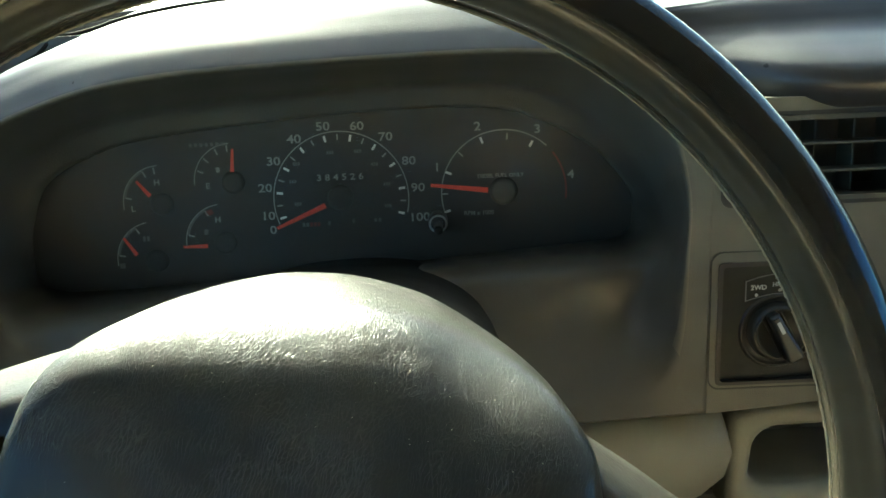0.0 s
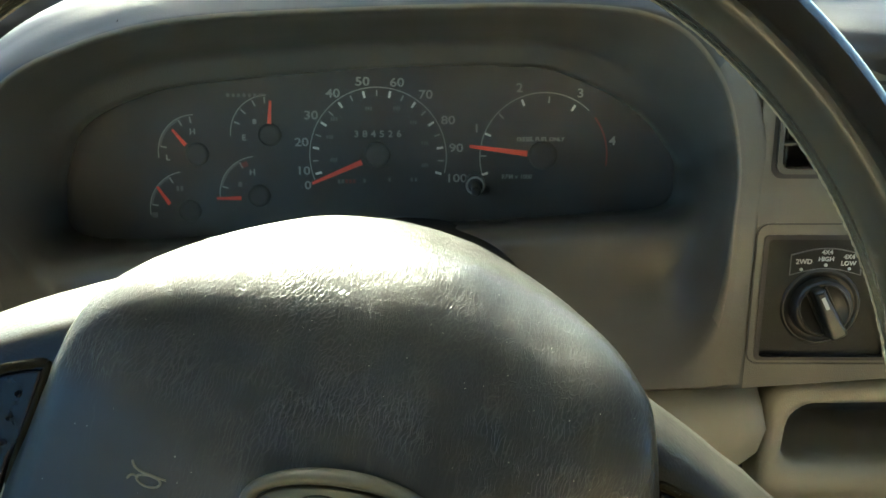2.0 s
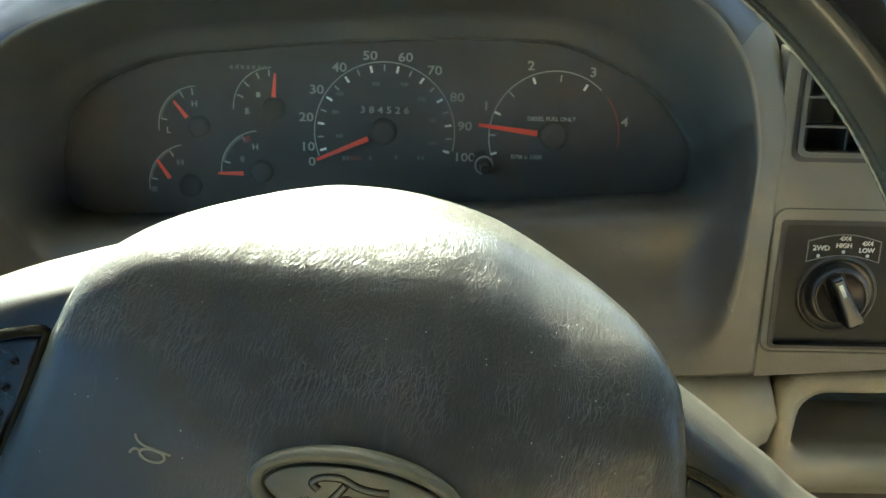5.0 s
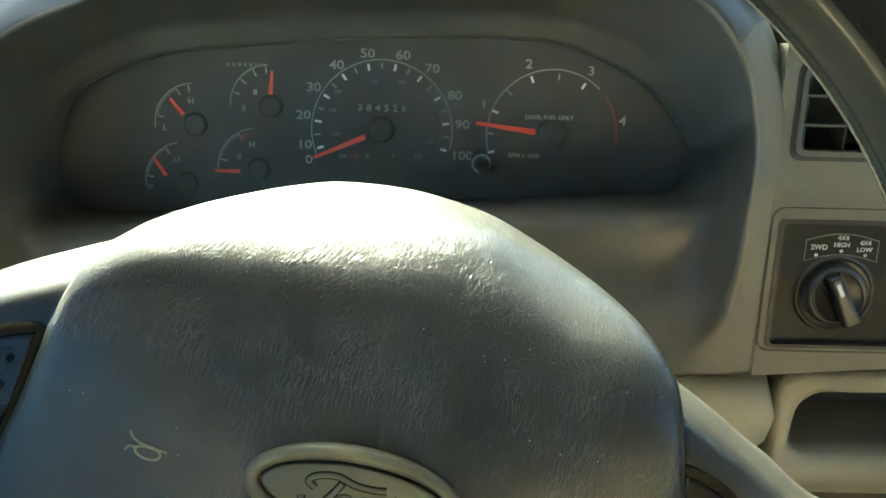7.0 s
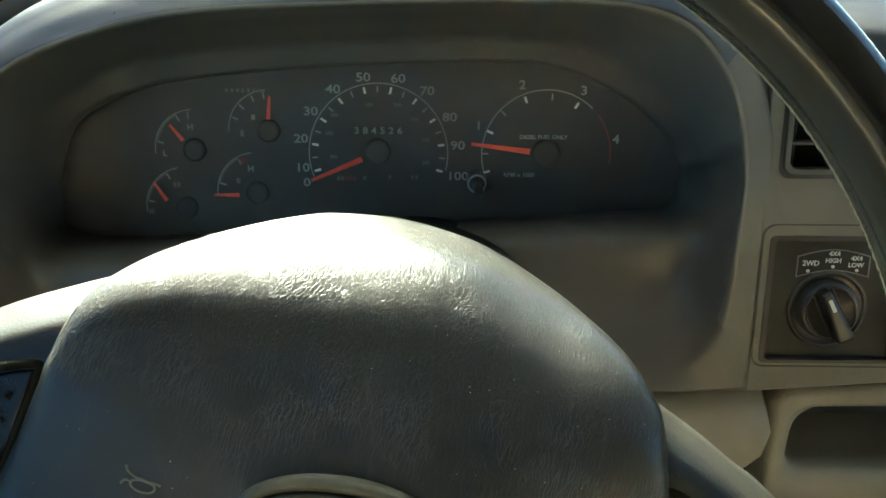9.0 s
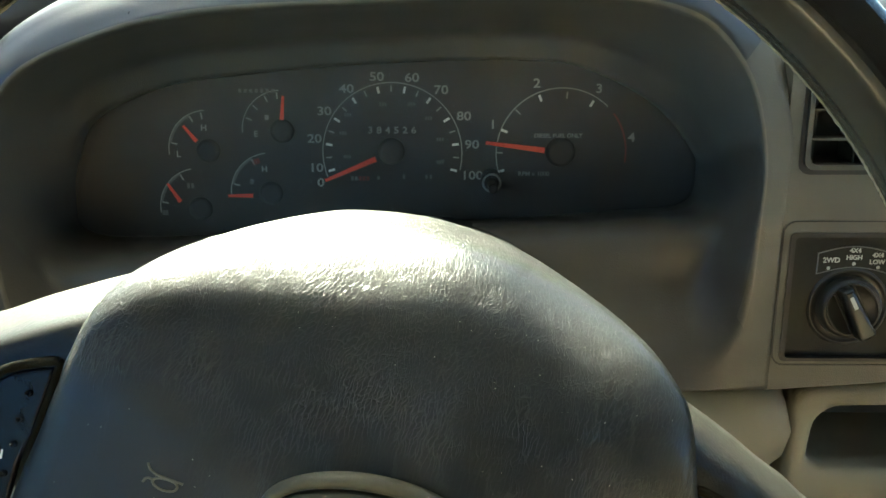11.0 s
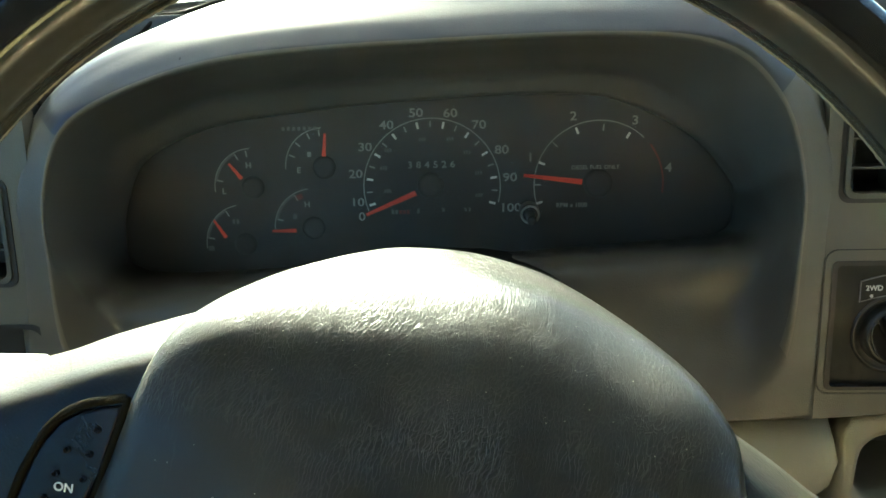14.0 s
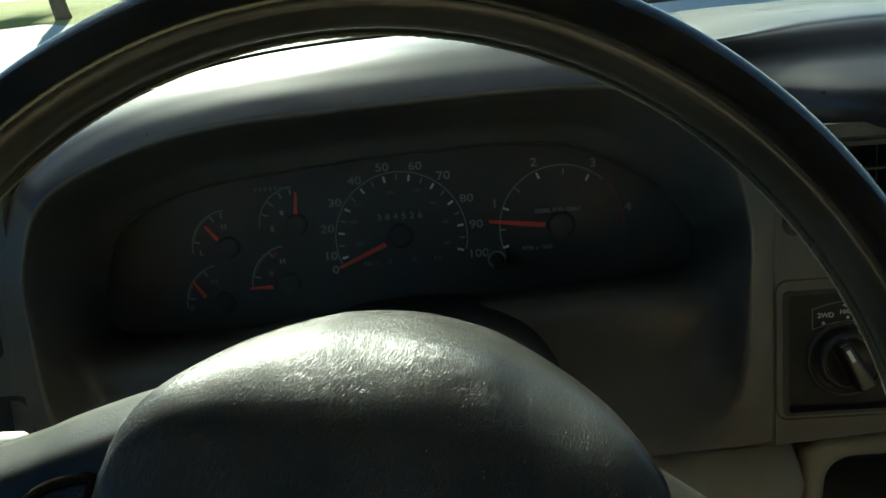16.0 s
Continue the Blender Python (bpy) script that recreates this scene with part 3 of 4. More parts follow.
def binnacle():
    lens0 = [(x, y, .008 + .33 * (y + .06)) for x, y in LENS]
    lens1 = [(x * 1.004, y * 1.01, .016 + .33 * (y + .06)) for x, y in LENS]
    wall = [(.199, -.014, .07), (.193, .010, .06), (.170, .038, .06), (.135, .0605, .06), (.09, .069, .06), (0, .068, .06), (-.105, .0605, .06), (-.15, .05, .06),
            (-.186, .03, .06), (-.202, .0, .06), (-.208, -.03, .070), (-.196, -.0560, .072), (-.15, -.0555, .072), (0, -.0435, .072), (.14, -.0355, .072), (.187, -.0325, .072)]
    edge = [(.2005, -.018, .098), (.197, .013, .09), (.179, .045, .09), (.147, .070, .09), (.098, .078, .09), (0, .077, .09), (-.1, .070, .09), (-.15, .058, .09),
            (-.187, .038, .09), (-.204, .008, .09), (-.208, -.028, .098), (-.194, -.0645, .0870), (-.15, -.0625, .0880), (0, -.0510, .0880), (.14, -.0430, .0880), (.186, -.0405, .0880)]
    low = [(.2015, -.02, .110), (.199, .016, .106), (.183, .05, .106), (.153, .075, .106), (.103, .083, .106), (0, .082, .106), (-.095, .076, .106), (-.148, .063, .106),
           (-.187, .043, .106), (-.2045, .012, .106), (-.208, -.027, .110), (-.190, -.078, .089), (-.15, -.08, .092), (0, -.075, .092), (.14, -.07, .092), (.180, -.066, .089)]
    rim = [(.203, -.02, .1178), (.2005, .02, .1178), (.1865, .055, .119), (.158, .0795, .119), (.107, .087, .119), (.0, .0855, .119), (-.09, .0805, .119), (-.145, .068, .119),
           (-.186, .048, .119), (-.204, .015, .1178), (-.207, -.025, .1178), (-.199, -.090, .1140), (-.15, -.106, .108), (0, -.108, .107), (.14, -.106, .108), (.191, -.093, .1133)]
    over = [(.207, -.02, .1176), (.2045, .022, .1176), (.190, .0585, .119), (.161, .084, .119), (.107, .092, .117), (.0, .0905, .117), (-.09, .0855, .117), (-.148, .072, .117),
            (-.190, .0505, .119), (-.208, .016, .1176), (-.211, -.025, .1176), (-.204, -.098, .1162), (-.15, -.116, .1135), (0, -.117, .113), (.14, -.116, .1135), (.199, -.106, .1155)]
    out = [(.2165, -.02, .1161), (.2155, .026, .1161), (.197, .066, .113), (.165, .097, .106), (.107, .1055, .103), (.0, .1035, .104), (-.09, .0975, .105), (-.153, .083, .107),
           (-.197, .058, .111), (-.219, .018, .1158), (-.222, -.025, .1158), (-.219, -.118, .1158), (-.15, -.1255, .1152), (0, -.1255, .115), (.14, -.1255, .1152), (.214, -.1257, .1143)]
    back = [(.220, -.02, .110), (.2195, .028, .108), (.206, .073, .098), (.172, .112, .080), (.107, .122, .068), (.0, .120, .070), (-.09, .113, .072), (-.16, .095, .080),
            (-.206, .064, .096), (-.227, .020, .108), (-.230, -.025, .110), (-.224, -.122, .110), (-.15, -.1262, .10), (0, -.1262, .10), (.14, -.1262, .10), (.217, -.1262, .107)]
    rows = [loop_of(l) for l in (lens0, lens1, wall, edge, low, rim, over, out, back)]
    # the lower right corner of the surround is square
    for row, u, v, w in ((rows[-2], .2165, -.1257, .1161), (rows[-1], .2185, -.1262, .108)):
        for k in range(9):
            row[126 + k] = Vector((.14 + (u - .14) * k / 9, v + .003 * k / 9, w - .0004))
            row[135 + k] = Vector((u, v + .003 + (row[0].y - v - .003) * k / 9, w))
    # the hood runs on over the top to the foot of the windscreen
    mid, far = [], []
    for v in rows[-1]:
        w = DIALS @ v
        t = max(0.0, min(1.0, (v.y - 0.045) / 0.06))
        t = t * t * (3 - 2 * t)
        e = max(0.0, min(1.0, (abs(w.x) - 0.12) / 0.09))
        e = 0.035 * e * e * (3 - 2 * e)
        mid.append((v + Vector((0, 0, -0.012))).lerp(dial(w.x, 0.72, 1.5625 - e), t))
        far.append((v + Vector((0, 0, -0.02))).lerp(dial(w.x, base_y(w.x) - 0.004, 1.5335 - e), t))
    rows += [mid, far]
    fine = []
    for i in range(len(rows) - 1):
        a, b, c, d = rows[max(i - 1, 0)], rows[i], rows[i + 1], rows[min(i + 2, len(rows) - 1)]
        n = 1 if i == 0 else 4
        for k in range(n):
            t = k / n
            row = []
            for p, q, r, e in zip(a, b, c, d):
                m1, m2 = (r - p) * 0.4, (e - q) * 0.4
                if i >= len(rows) - 3:
                    m1 = m1 * 0.5
                if i == 6 and r.y < 0.06:
                    m2 = (r - q) * 0.5
                if i == 7 and q.y < 0.06:
                    m1 = (r - q) * 0.2
                row.append(q + m1 * t + (3 * (r - q) - 2 * m1 - m2) * t * t + (2 * (q - r) + m1 + m2) * t ** 3)
            fine.append(row)
    fine.append(rows[-1])
    me = grid_mesh("binnacle", fine, closed=True)
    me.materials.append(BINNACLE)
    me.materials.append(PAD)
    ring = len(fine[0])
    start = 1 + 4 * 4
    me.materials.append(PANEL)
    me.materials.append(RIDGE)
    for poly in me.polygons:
        # right flank takes the same darkened tan as the panel beside it
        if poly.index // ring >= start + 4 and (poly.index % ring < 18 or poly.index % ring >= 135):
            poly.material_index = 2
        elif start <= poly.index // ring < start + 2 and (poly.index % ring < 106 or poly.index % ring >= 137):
            poly.material_index = 3      # the lip's highlight, put into the colour
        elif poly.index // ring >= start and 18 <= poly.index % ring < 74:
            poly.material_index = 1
    return me


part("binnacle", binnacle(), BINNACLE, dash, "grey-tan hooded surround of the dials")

PAD_PROFILE = [(.520, 1.5225), (.5035, 1.5250), (.4950, 1.5325), (.492, 1.5420), (.496, 1.550), (.505, 1.5540), (.520, 1.5575), (.535, 1.5605), (.5435, 1.5640), (.549, 1.5690), (.555, 1.5735), (.563, 1.5755), (.58, 1.576),
               (.66, 1.567), (.78, 1.548), (.90, 1.531), (1.0, 1.520)]


def upper_pad(x0, x1):
    """One side of the padded top; it draws back and sinks where it meets the hood over the dials."""
    rows = []
    prof = spline([(0, y, z) for y, z in PAD_PROFILE], 5)
    cut, last = 0.58, prof[-1].y
    for i in range(41):
        x = x0 + (x1 - x0) * i / 40
        end = base_y(x) + 0.004
        near = max(0.0, min(1.0, (0.275 - abs(x)) / 0.085))
        near = near * near * (3 - 2 * near)
        wrap = -0.06 * max(0.0, (-x - 0.1) / 0.36) ** 2
        row = []
        for p in prof:
            if p.y <= cut:
                y = p.y + wrap + 0.055 * near * (cut - p.y) / 0.06
            else:
                t = (p.y - cut) / (last - cut)
                y = cut + wrap + (end - cut - wrap) * t
            row.append(dial(x, y, p.z - 0.010 * near))
        rows.append(row)
    return grid_mesh("upper_pad", rows)


part("upper_pad", upper_pad(.08, CAB_R), PAD, dash, "grey-tan padded dashboard top with a stepped front roll")
part("upper_pad", upper_pad(-.08, CAB_L), PAD, dash, "grey-tan padded dashboard top by the door")


def top_seam():
    """The dark joint that slants over the padded top towards the windscreen."""
    trees = [BVHTree.FromPolygons([v.co for v in ob.data.vertices], [p.vertices for p in ob.data.polygons]) for ob in dash.children if ob.name.startswith(("binnacle", "upper_pad"))]
    turn = TO_DIALS.to_3x3()
    line = []
    for i in range(40):
        x = -.27 + .36 * i / 39
        y = .587 + .78 * (x + .150)
        start = TO_DIALS @ Vector((x, y, 1.75))
        hits = [h[0] for h in (t.ray_cast(start, turn @ Vector((0, 0, -1))) for t in trees) if h[0]]
        if hits:
            line.append(max(hits, key=lambda p: (DIALS @ p).z) + turn @ Vector((0, 0, .0008)))
    return tube(line, .0013, 8)


part("top_seam", top_seam(), RUBBER, dash, "dark rubber joint across the padded top")


def seam_rise(u):
    """How far the joint under the panel has risen towards the middle of the dash."""
    return .003 * min(1.0, max(0.0, (u - .12) / .0965)) + .075 * min(.20, max(0.0, u - .2165))


def panel(u0, u1, v0, v1, w, holes, thick=0.012, rising=False):
    """A flat panel in the dial frame with rectangular openings (u0, u1, v0, v1)."""
    us = sorted({u0, u1, *[h[i] for h in holes for i in (0, 1)]})
    vs = sorted({v0, v1, *[h[i] for h in holes for i in (2, 3)]})
    us = [u for u in us if u0 <= u <= u1]
    vs = [v for v in vs if v0 <= v <= v1]
    bm = bmesh.new()
    grid = {(i, j): bm.verts.new((u, v + (seam_rise(u) if rising and j == 0 else 0), w)) for i, u in enumerate(us) for j, v in enumerate(vs)}
    for i in range(len(us) - 1):
        for j in range(len(vs) - 1):
            cu, cv = (us[i] + us[i + 1]) / 2, (vs[j] + vs[j + 1]) / 2
            if any(h[0] < cu < h[1] and h[2] < cv < h[3] for h in holes):
                continue
            bm.faces.new((grid[i, j], grid[i + 1, j], grid[i + 1, j + 1], grid[i, j + 1]))
    bmesh.ops.delete(bm, geom=[v for v in bm.verts if not v.link_faces], context="VERTS")
    ext = bmesh.ops.extrude_face_region(bm, geom=bm.faces[:])
    for v in ext["geom"]:
        if isinstance(v, bmesh.types.BMVert):
            v.co.z -= thick
    return mend(bm)


VENT_R = (.224, .420, .0015, .0470)
SWITCH = (.222, .296, -.1045, -.0335)
VENT_L = (-.345, -.230, -.0395, .0165)
LIGHTS = (-.345, -.2155, -.126, -.0665)
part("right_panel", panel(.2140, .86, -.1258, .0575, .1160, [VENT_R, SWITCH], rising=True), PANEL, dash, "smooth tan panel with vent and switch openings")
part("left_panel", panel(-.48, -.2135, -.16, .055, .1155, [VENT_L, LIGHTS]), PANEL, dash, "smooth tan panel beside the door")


def lower_cover():
    """The panel under the column, with its rounded right end."""
    rows = []
    for k in range(9):
        t = k / 8
        v = -.1292 - .10 * t
        w = .105 + .012 * math.sin(math.pi * min(1, t * 1.2)) - .02 * t * t
        end = .2280 + .006 * math.sin(math.pi * min(1.0, t * 1.4)) - .16 * max(0, t - 0.28) ** 1.5
        row = [(-.30 + (end + .30) * i / 30, v, w) for i in range(30)]
        row += [(end, v, w), (end + 0.0015, v, w - .003), (end + 0.0015, v, w - .03)]
        row = [(a, c + seam_rise(a) * (1 - t), d) for a, c, d in row]
        rows.append(row)
    top = [(x, y + .001, z - .004) for x, y, z in rows[0]]
    return grid_mesh("lower_cover", [[(x, y + .001, z - .03) for x, y, z in rows[0]], top] + rows)


part("lower_cover", lower_cover(), TAN, dash, "tan lower cover under the steering column")


def pocket_panel():
    """The lower centre panel round a dark open tray."""
    outer = [(x, y + (seam_rise(x) if y > -.16 else 0)) for x, y in rounded(.2325, .60, -.200, -.1272, .012, 6)]
    big = [(x - (.006 * (-.1375 - y) / .039 if x < .30 else 0), y + .3 * (seam_rise(x) if y > -.15 else 0)) for x, y in rounded(.250, .590, -.1755, -.1385, .014, 6)]
    rows = [[(x, y, .085) for x, y in outer], [(x, y, .104) for x, y in outer], [(x * .992 + .42 * .008, y * .98 - .163 * .02, .109) for x, y in outer]]
    for f, w in ((.35, .111), (.7, .111), (.9, .109), (1.0, .104), (1.0, .03)):
        rows.append([(a[0] + (b[0] - a[0]) * f, a[1] + (b[1] - a[1]) * f, w) for a, b in zip(outer, big)])
    return grid_mesh("pocket_panel", rows, closed=True)


part("tray_panel", pocket_panel(), TAN, dash, "tan lower centre panel with rounded tray mouth")
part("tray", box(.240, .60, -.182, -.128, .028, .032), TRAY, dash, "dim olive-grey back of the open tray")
part("under_panel", box(.10, .86, -.33, -.203, .02, .06, .004), BLACK, dash, "dark underside below the tray")
part("backing", box(-.46, .86, -.33, .05, -.06, -.05), BLACK, dash)


# ---- instrument cluster ----
cluster = thing("instrument_cluster", DIALS, "black instrument cluster with white figures and red needles", "instrument cluster")
part("face_plate", slab([(x * 1.02, y * 1.04) for x, y in [(p.x, p.y) for p in loop_of([(a, b, 0) for a, b in LENS], 5)]], -.012, 0.0), FACE, cluster)


lens_bm = slab([(p.x * 1.003, p.y * 1.006) for p in loop_of([(a, b, 0) for a, b in LENS], 5)], .0105, .0125)
for v in lens_bm.verts:
    v.co.z += .33 * (v.co.y + .06)      # leans towards the driver at the top
lens_ob = part("lens", lens_bm, LENS_MAT, cluster, "clear plastic lens with dust and painted haze, leaning outwards at the top")
lens_ob.visible_shadow = False


def arc_band(cx, cy, r, a0, a1, wide, z, steps=40, squash=1.0):
    rows = []
    for i in range(steps + 1):
        t = radians(a0 + (a1 - a0) * i / steps)
        c, s = math.cos(t), math.sin(t) * squash
        rows.append([(cx + (r - wide / 2) * c, cy + (r - wide / 2) * s, z), (cx + (r + wide / 2) * c, cy + (r + wide / 2) * s, z)])
    return grid_mesh("arc", rows, smooth=False)


def bar(x0, y0, x1, y1, wide, z, wide_end=None):
    d = Vector((x1 - x0, y1 - y0)).normalized()
    s = Vector((-d.y, d.x))
    e = wide if wide_end is None else wide_end
    return slab([(x0 - s.x * wide / 2, y0 - s.y * wide / 2), (x1 - s.x * e / 2, y1 - s.y * e / 2), (x1 + s.x * e / 2, y1 + s.y * e / 2), (x0 + s.x * wide / 2, y0 + s.y * wide / 2)], z - .0002, z)


def at(x, y, z, turn=0.0):
    return Matrix.Translation((x, y, z)) @ Matrix.Rotation(turn, 4, "Z")


def needle(parent, x0, y0, x1, y1, wide, z=0.006):
    part("needle", bar(x0, y0, x1, y1, wide, z, wide * 0.55), RED, parent, "orange-red needle")


def speedometer():
    cx, cy, r = 0.0, -.0058, .0462
    g = part("speedometer", arc_band(cx, cy, r, 200, -14, .0008, .0006, 60), GREY_PRINT, cluster, "speedometer with white arc and figures")
    a10, a100 = 195.5, -15.5
    for k in range(19):
        a = radians(a10 + (a100 - a10) * k / 18)
        major = k % 2 == 0
        c, s = math.cos(a), math.sin(a)
        r1, r0 = r - .0018, r - (.0062 if major else .0058)
        part("tick", bar(cx + r0 * c, cy + r0 * s, cx + r1 * c, cy + r1 * s, .0016 if major else .0010, .0007), WHITE if major else GREY_PRINT, g)
    figures = ((0, -.0483, -.0256), (10, -.0510, -.0156), (20, -.0514, .0038), (30, -.0443, .0218), (40, -.0292, .0362), (50, -.0093, .0439), (60, .0136, .0432),
               (70, .0325, .0353), (80, .0474, .0184), (90, .0528, -.0002), (100, .0530, -.0208))
    for value, x, y in figures:
        part("numeral", lettering(str(value), .0080, wide=1.22), GREY_PRINT, g, matrix=at(x, y, .0007))
    for x, y in ((-.0289, .0196), (-.0323, .0076), (-.0056, .0264), (.0131, .0264), (.0242, .0172), (.0317, .0034), (.0317, -.0117), (-.0300, -.0080)):
        for dx in (-.0017, .0, .0017):
            part("small_mark", bar(x + dx, y - .0012, x + dx, y + .0012, .0012, .0007), DIM_PRINT, g)
    for i in range(5):
        part("small_mark", bar(-.0270 + .0026 * i, -.0240, -.0270 + .0026 * i, -.0212, .0018, .0007), DIM_PRINT if i < 2 else RED_PRINT, g)
    for x, y in ((-.0095, -.0222), (.0075, -.0215), (.0225, -.0215), (.0255, -.0215)):
        part("small_mark", bar(x, y - .0013, x, y + .0013, .0016, .0007), DIM_PRINT, g)
    win = part("odometer", slab(rounded(-.0185, .0185, .0058, .0130, .001, 2), .0, .0005), BLACK, g, "odometer window with pale digits")
    for i, ch in enumerate("384526"):
        part("digit", lettering(ch, .0062, wide=1.15), GREY_PRINT, win, matrix=at(-.0142 + .00572 * i, .0093, .0009))
    part("hub_cap", lathe([(0.0, .0042), (.0055, .0041), (.0075, .0036), (.0086, .0022), (.0089, .0)]), FACE, g, matrix=at(-.0006, -.0045, 0))
    needle(g, -.0105, -.0088, -.0444, -.0232, .0036)


def tachometer():
    cx, cy, r = .1115, -.0060, .0427
    g = part("tachometer", arc_band(cx, cy, r, 197, 46, .0008, .0006, 50), GREY_PRINT, cluster, "tachometer with white arc and figures")
    part("red_band", arc_band(cx, cy, r, 38, -8, .0012, .0006, 16), RED_PRINT, g)
    for k, (x, y) in enumerate(((.0723, -.0176), (.0710, -.0054), (.0741, .0089), (.0829, .0212), (.0972, .0301), (.1145, .0320), (.1307, .0265))):
        d = Vector((x - cx, y - cy)).normalized() * .0022
        part("tick", bar(x - d.x, y - d.y, x + d.x, y + d.y, .0016 if k % 2 == 0 else .0010, .0007), WHITE if k % 2 == 0 else GREY_PRINT, g)
    for text, x, y in (("1", .0665, .0130), ("2", .0947, .0395), ("3", .1351, .0360), ("4", .1575, .0044)):
        part("numeral", lettering(text, .0082, wide=1.15), GREY_PRINT, g, matrix=at(x, y, .0007))
    part("caption", lettering("DIESEL FUEL ONLY", .0038, wide=1.0), GREY_PRINT, g, matrix=at(.1095, .0057, .0007))
    part("caption", lettering("RPM x 1000", .0042, wide=1.0), GREY_PRINT, g, matrix=at(.0940, -.0196, .0007))
    part("hub_cap", lathe([(0.0, .0042), (.0062, .0041), (.0083, .0036), (.0094, .0022), (.0097, .0)]), FACE, g, matrix=at(.1113, -.0050, 0))
    needle(g, .1003, -.0032, .0617, .0018, .0038)


def small_gauge(label, cx, cy, r, a0, a1, tip, end, letters, ticks, hub_r=.0078):
    g = part("gauge", arc_band(cx, cy, r, a0, a1, .0007, .0006, 24), GREY_PRINT, cluster, label)
    for deg in ticks:
        a = radians(deg)
        c, s = math.cos(a), math.sin(a)
        part("tick", bar(cx + (r - .0055) * c, cy + (r - .0055) * s, cx + (r - .0012) * c, cy + (r - .0012) * s, .0010, .0007), GREY_PRINT, g)
    for text, x, y in letters:
        part("letter", lettering(text, .0056, wide=1.05), GREY_PRINT, g, matrix=at(x, y, .0007))
    part("hub_cap", lathe([(0.0, .0038), (hub_r * .65, .0037), (hub_r * .87, .0032), (hub_r * .97, .002), (hub_r, .0)], 28), FACE, g, matrix=at(cx, cy, 0))
    needle(g, end[0], end[1], tip[0], tip[1], .0028)
    return g


speedometer()
tachometer()
fuel = small_gauge("fuel gauge with its needle at full", -.0726, .0090, .0265, 92, 182, (-.0700, .0321), (-.0715, .0168), [("E", -.0902, .0070)], (96, 115, 138, 160))
for i in range(7):
    part("caption_mark", bar(-.0992 + .0036 * i, .0340, -.0992 + .0036 * i, .0365, .0020, .0007), DIM_PRINT, fuel)
part("pump_mark", bar(-.0838, .0179, -.0812, .0179, .0034, .0007), GREY_PRINT, fuel)
oil = small_gauge("oil pressure gauge", -.1225, -.0039, .0265, 92, 186, (-.1366, .0132), (-.1284, .0028), [("H", -.1247, .0110), ("L", -.1428, -.0065)], (98, 116, 168))
part("band", arc_band(-.1225, -.0039, .0255, 116, 168, .0016, .0006, 12), DIM_PRINT, oil)
volt = small_gauge("battery gauge", -.1304, -.0433, .0275, 100, 186, (-.1500, -.0253), (-.1422, -.0376), [], (118, 170))
part("band", arc_band(-.1304, -.0433, .0265, 118, 170, .0016, .0006, 12), DIM_PRINT, volt)
for x, y in ((-.1378, -.0276), (-.1350, -.0276), (-.1560, -.0461), (-.1540, -.0461)):
    part("mark", bar(x, y - .0018, x, y + .0018, .0018, .0007), DIM_PRINT, volt)
temp = small_gauge("coolant temperature gauge at cold", -.0820, -.0326, .0270, 96, 186, (-.1098, -.0335), (-.0931, -.0334), [("H", -.0858, -.0165)], (118, 166))
part("band", arc_band(-.0820, -.0326, .0260, 118, 166, .0016, .0006, 12), DIM_PRINT, temp)
part("red_band", bar(-.0938, -.0122, -.0888, -.0104, .0036, .0007), RED_PRINT, temp)
part("mark", bar(-.0960, -.0247, -.0934, -.0247, .0036, .0007), DIM_PRINT, temp)
knob_ob = part("reset_knob", lathe([(0.0, .040), (.0022, .040), (.0028, .0395), (.0030, .038), (.0030, .018), (.0036, .017), (.0058, .017), (.0064, .0165), (.0066, .014), (.0066, 0)], 28), BLACK, cluster, "black reset stem in a round collar", at(.0655, -.0228, 0))
part("collar_ring", lathe([(.0048, .0168), (.0052, .0178), (.0060, .0178), (.0064, .0168)], 32), GREY_PRINT, knob_ob)


# ---- steering wheel ----
wheel = thing("steering_wheel", WHEEL, "worn black steering wheel with padded hub, turned slightly off straight", "steering wheel")
R_RIM, RIM_SHIFT = .1840, Vector((-.0003, .0015, .007))      # the rim stands a little nearer the driver than the hub


GROOVE = spline([(0, 0, 0), (60, 0, 0), (92, .002, 0), (97, .0025, 0), (100, .001, 0), (103, .004, 0), (112, .010, 0), (123, .012, 0), (134, -.004, 0), (144, -.024, 0), (152, -.012, 0), (162, .006, 0), (172, .002, 0),
                 (182, -.022, 0), (192, -.006, 0), (206, 0, 0), (360, 0, 0)], 6)


def groove(deg):
    """Swell of the rim's section: a lip on the driver's side, a finger groove and a bead inside it."""
    return float(np.interp(deg, [v.x for v in GROOVE], [v.y for v in GROOVE]))


def rim_mesh():
    """Ring with a finger groove on the side that faces the driver."""
    prof = []
    for k in range(140):
        a = 2 * math.pi * k / 140
        c, n = math.cos(a), math.sin(a)
        deg = math.degrees(a)
        bend = .80 if deg < 90 else 1.0      # firm outer corner
        x, z = .0131 * math.copysign(abs(c) ** bend, c), .0148 * math.copysign(abs(n) ** bend, n)
        g = 1 + groove(deg)
        prof.append((x * g, z * g))
    rows = []
    for i in range(180):
        t = 2 * math.pi * i / 180
        rows.append([Vector(((R_RIM + x) * math.cos(t), (R_RIM + x) * math.sin(t), z)) + RIM_SHIFT for x, z in prof])
    rows.append(rows[0])
    return grid_mesh("rim", rows, closed=True)


part("rim", rim_mesh(), LEATHER, wheel, "smooth black rim with a worn finger groove")

